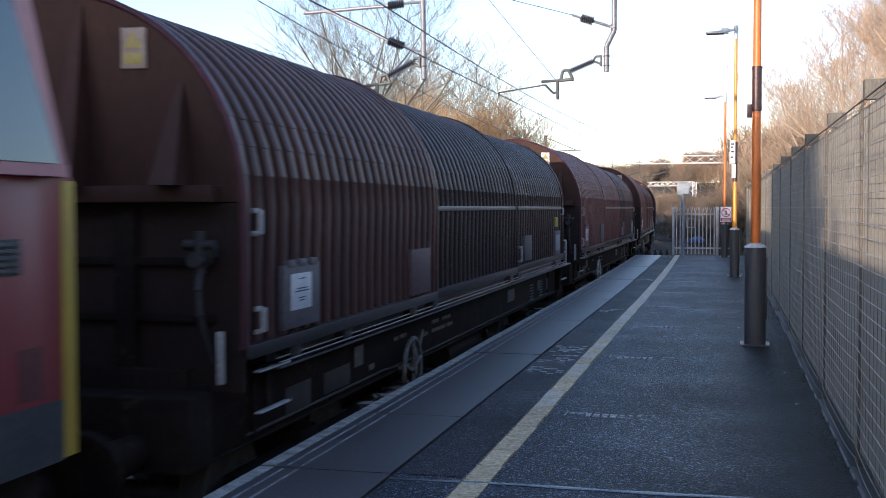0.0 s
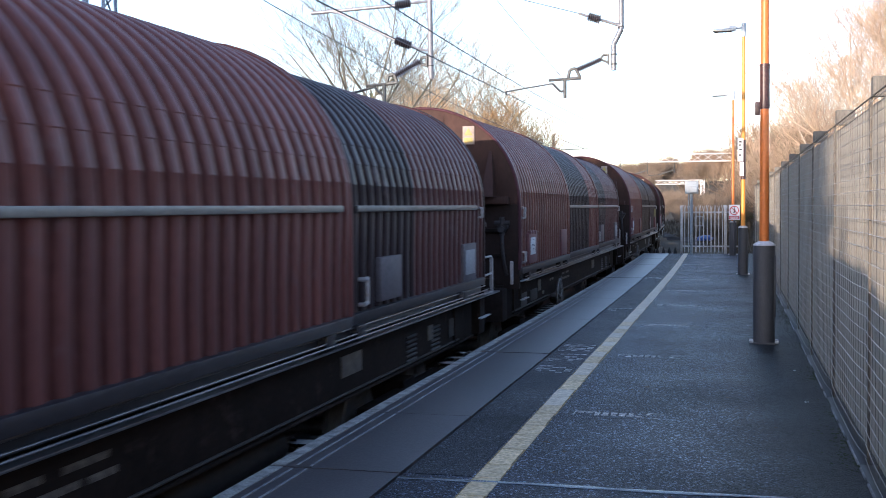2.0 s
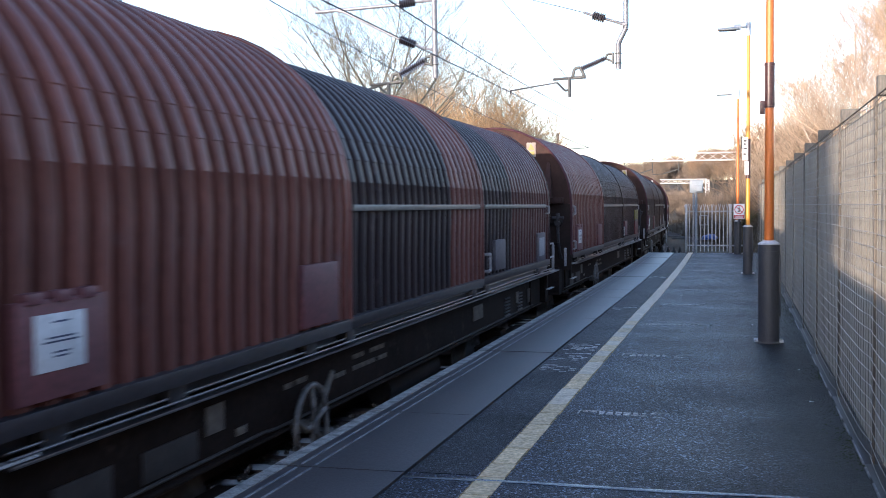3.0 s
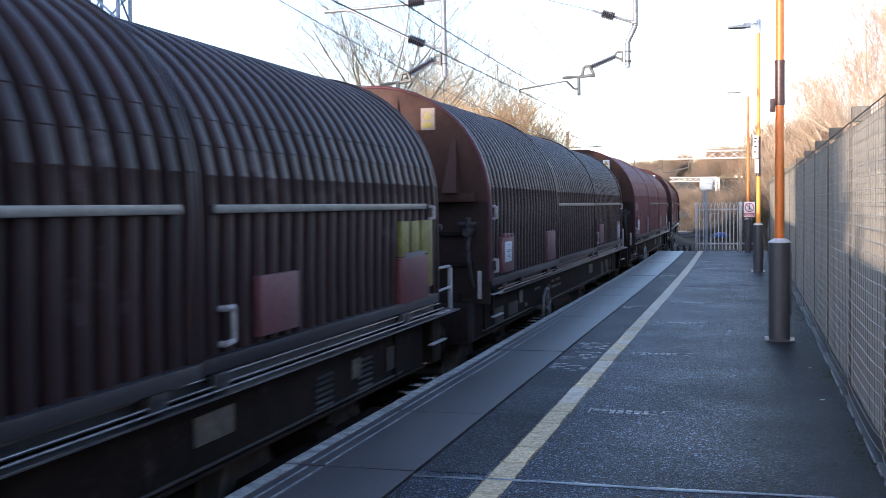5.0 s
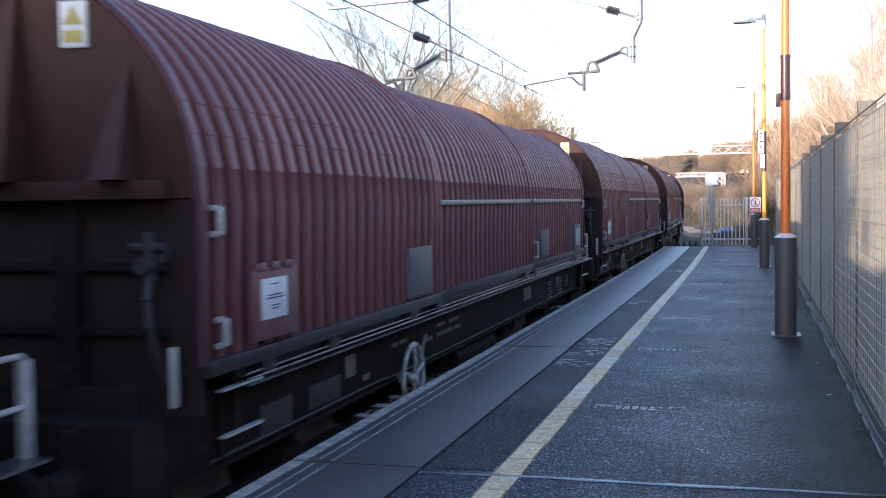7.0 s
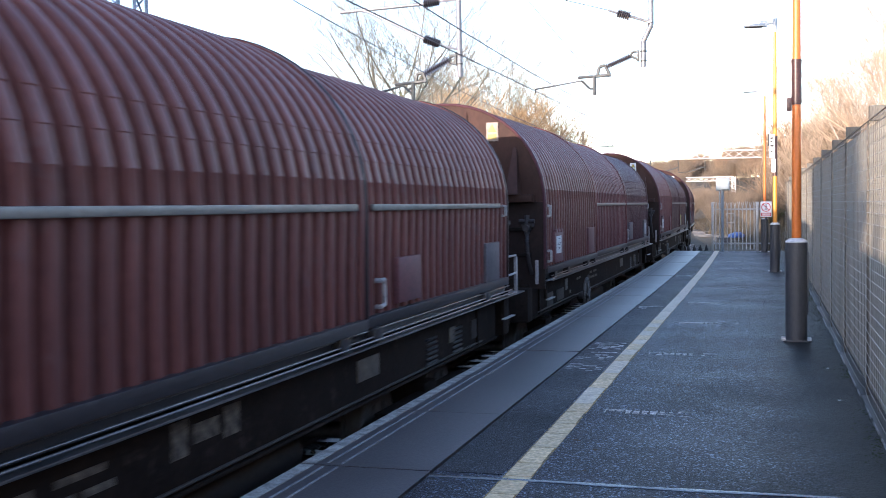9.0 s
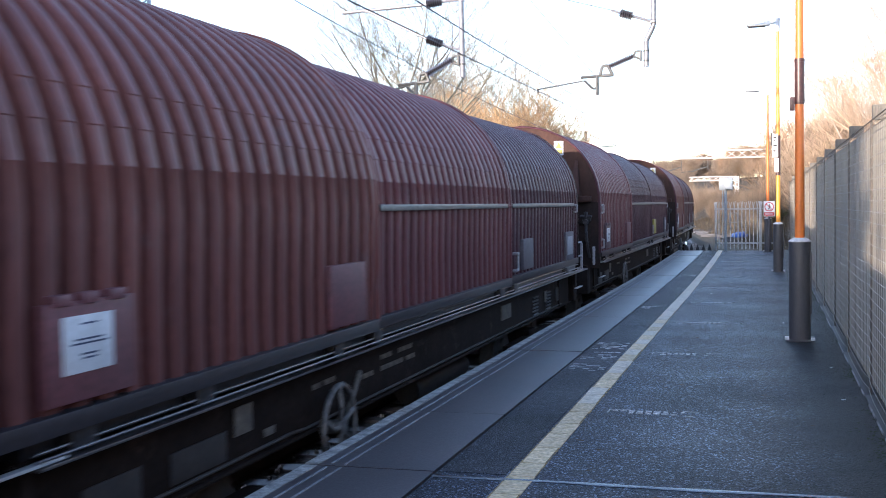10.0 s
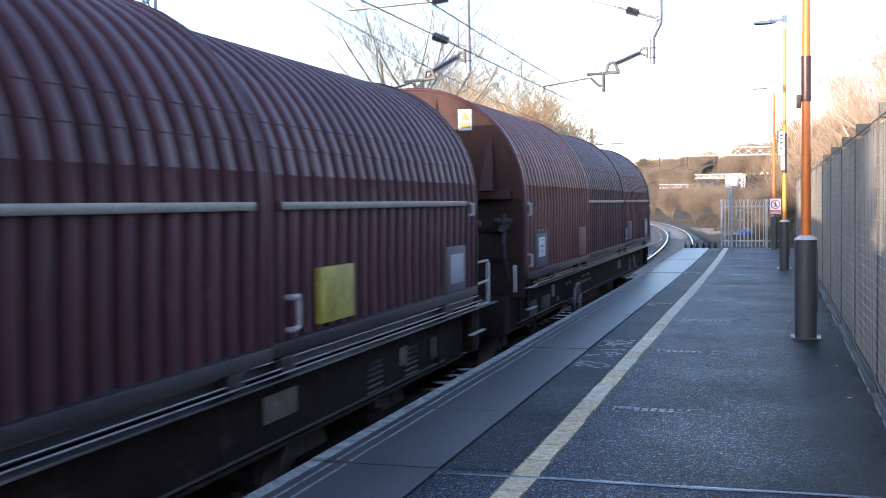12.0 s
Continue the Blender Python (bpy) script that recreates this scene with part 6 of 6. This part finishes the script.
    path_rod(bm, [B(-178, 122), B(-172, 124), B(-64, 68)], 0.03, 10)
    path_rod(bm, [B(-36, 57), B(-20, 50), B(-4, 47)], 0.022, 8)
    path_rod(bm, [B(-36, 133), B(-4, 134)], 0.026, 8)
    part("cantilever_tube", bm, M["ole_steel"], g)
    bm = bmesh.new()
    ribbed(bm, B(-64, 68), B(-36, 57), 0.088, 7)
    part("insulator", bm, M["insulator"], g, "dark ribbed insulator")
    bm = bmesh.new()
    ribbed(bm, B(-64, 130), B(-36, 133), 0.088, 7)
    part("insulator", bm, M["insulator"], g, "dark ribbed insulator")


def wire(name, pts, r, label, group="overhead wires"):
    vs, fs = [], []
    limb(vs, fs, [Vector(p) for p in pts], [r] * len(pts), 5)
    me = bpy.data.meshes.new(name)
    me.from_pydata(vs, [], fs)
    me.materials.append(M["copper"])
    tagged(part(name, me, None), label, "wire", group)


def on(s, side, z):
    x, y, _ = line(s, side)
    return (x, y, z)


def build_wires():
    steps = [-16 + 4 * i for i in range(60)]
    wire("contact_wire", [on(s, 0.0, 3.68) for s in steps], 0.009, "dark contact wire over the near track")
    wire("contact_wire", [on(s, -3.4, 3.66) for s in steps], 0.009, "dark contact wire over the far track")
    wire("catenary_wire", [on(s, 0.0, 3.97 + 0.0009 * (s - 24) ** 2 if s < 60 else 5.0) for s in steps if s <= 60], 0.009, "dark catenary wire over the near track")
    wire("catenary_wire", [on(s, -3.4, 4.2 + 0.00105 * (45 - s) ** 2) for s in steps if 0 < s < 84], 0.009, "dark catenary wire over the far track")
    for s in (9, 15, 19, 27, 33):
        z = 3.97 + 0.0009 * (s - 24) ** 2
        wire("dropper", [(TRACK, s, 3.68), (TRACK, s, z)], 0.004, "thin dropper between the overhead wires")
    wire("stay_wire", [(-3.0, PORTAL, 3.83), (-4.25, PORTAL, 5.35), (-5.2, PORTAL, 6.5)], 0.006, "thin stay wire below the portal")
    wire("tail_wire", [(-2.75, PORTAL, 5.06), (-4.0, PORTAL + 0.6, 5.5), (-6.5, PORTAL + 2.0, 6.4)], 0.007, "thin wire from the insulator to the portal")


def far_gantry(y, x0, x1, top, drops, n, thick=1.0, masts=2):
    g = thing("overhead_line_gantry", pose(0, 0, 0), "pale lattice gantry over the tracks in the distance", "gantry", "overhead line gantries")
    bm = bmesh.new()
    lattice(bm, (x0, y, top - 0.3), (x1, y, top - 0.3), 0.5, 0.62, n, 0.045 * thick, (0, 1, 0))
    part("boom", bm, M["white_steel"], g)
    for x in (x1, x0)[:masts]:
        bm = bmesh.new()
        lattice(bm, (x, y, ground_z(x, y)), (x, y, top), 0.45, 0.55, 10, 0.05 * thick, (0, 1, 0))
        sgn = 1 if x == x0 else -1
        rod(bm, (x, y, top - 1.9), (x + sgn * 1.4, y, top - 0.6), 0.05 * thick, n=4)
        part("mast", bm, M["white_steel"], g)
    for x in drops:
        bm = bmesh.new()
        rod(bm, (x, y, top - 0.4), (x, y, top - 1.6), 0.04 * thick, n=6)
        rod(bm, (x, y, top - 1.3), (x - 1.3, y, top - 1.7), 0.045 * thick, n=6)
        rod(bm, (x - 1.3, y, top - 1.7), (x - 2.2, y, top - 1.75), 0.03, n=5)
        part("drop_tube", bm, M["ole_dark"], g)


def far_mast():
    x, y = -12.0, 77.0
    g = thing("overhead_line_mast", pose(x, y, 0), "slim grey mast with a bracket arm beside the line", "mast")
    bm = bmesh.new()
    box(bm, -0.09, 0.09, -0.09, 0.09, ground_z(x, y), 6.5, 0.01)
    part("mast", bm, M["ole_dark"], g)
    bm = bmesh.new()
    rod(bm, (0, 0, 6.35), (2.1, 0, 5.45), 0.025, n=6)
    rod(bm, (0, 0, 5.4), (2.4, 0, 5.45), 0.03, n=6)
    rod(bm, (0, 0, 5.95), (-0.35, 0, 5.9), 0.03, n=6)
    part("bracket_arm", bm, M["ole_dark"], g)


M.update(ole_blue=mat("blue_grey_mast_paint", (0.30, 0.34, 0.42), (0.22, 0.25, 0.32), 0.55, 0.2, scale=3, fine=30, bump=0.1))
near_portal()
build_wires()
far_gantry(97, -18.5, 2.75, 5.85, (-4.9, -7.1, -9.4), 24)
far_gantry(185, -12.3, -4.9, 5.6, (-9.6,), 8, 1.3, 1)
far_gantry(200, -19.4, -12.8, 4.3, (-16.0,), 8, 1.2, 1)
far_gantry(240, -28.5, -24.0, 3.9, (), 5, 1.4, 1)
far_mast()


# ---- what moves ----
def run(t):
    """How far the train has come at t seconds."""
    return 11.751 * t - 0.0211 * t * t


def on_line(s):
    x, y, a = line(s)
    return pose(x, y, RAIL, 0, 0, a)


def motions():
    # a slight hunting of the couplings: the train is a hand's breadth late on every other row
    steps = [0.5 * i for i in range(25)]

    def way(t):
        return run(t - 0.02 * (round(t * 2) % 2))
    fine = [i / 30 for i in range(361)]
    for k, (w, sets) in enumerate(TRAIN):
        start = 6.174 + PITCH * k + HOOD / 2
        walk(w, [(t, on_line(start - way(t))) for t in steps])
        for ws, y in sets:
            walk(ws, [(t, pose(0, y, 0.46, math.degrees(run(t) / 0.46), 0, 0)) for t in fine])
    loco, sets = LOCO
    walk(loco, [(t, on_line(4.47 - way(t))) for t in steps])
    for ws, y in sets:
        walk(ws, [(t, pose(0, y, 0.46, math.degrees(run(t) / 0.46), 0, 0)) for t in fine])


motions()
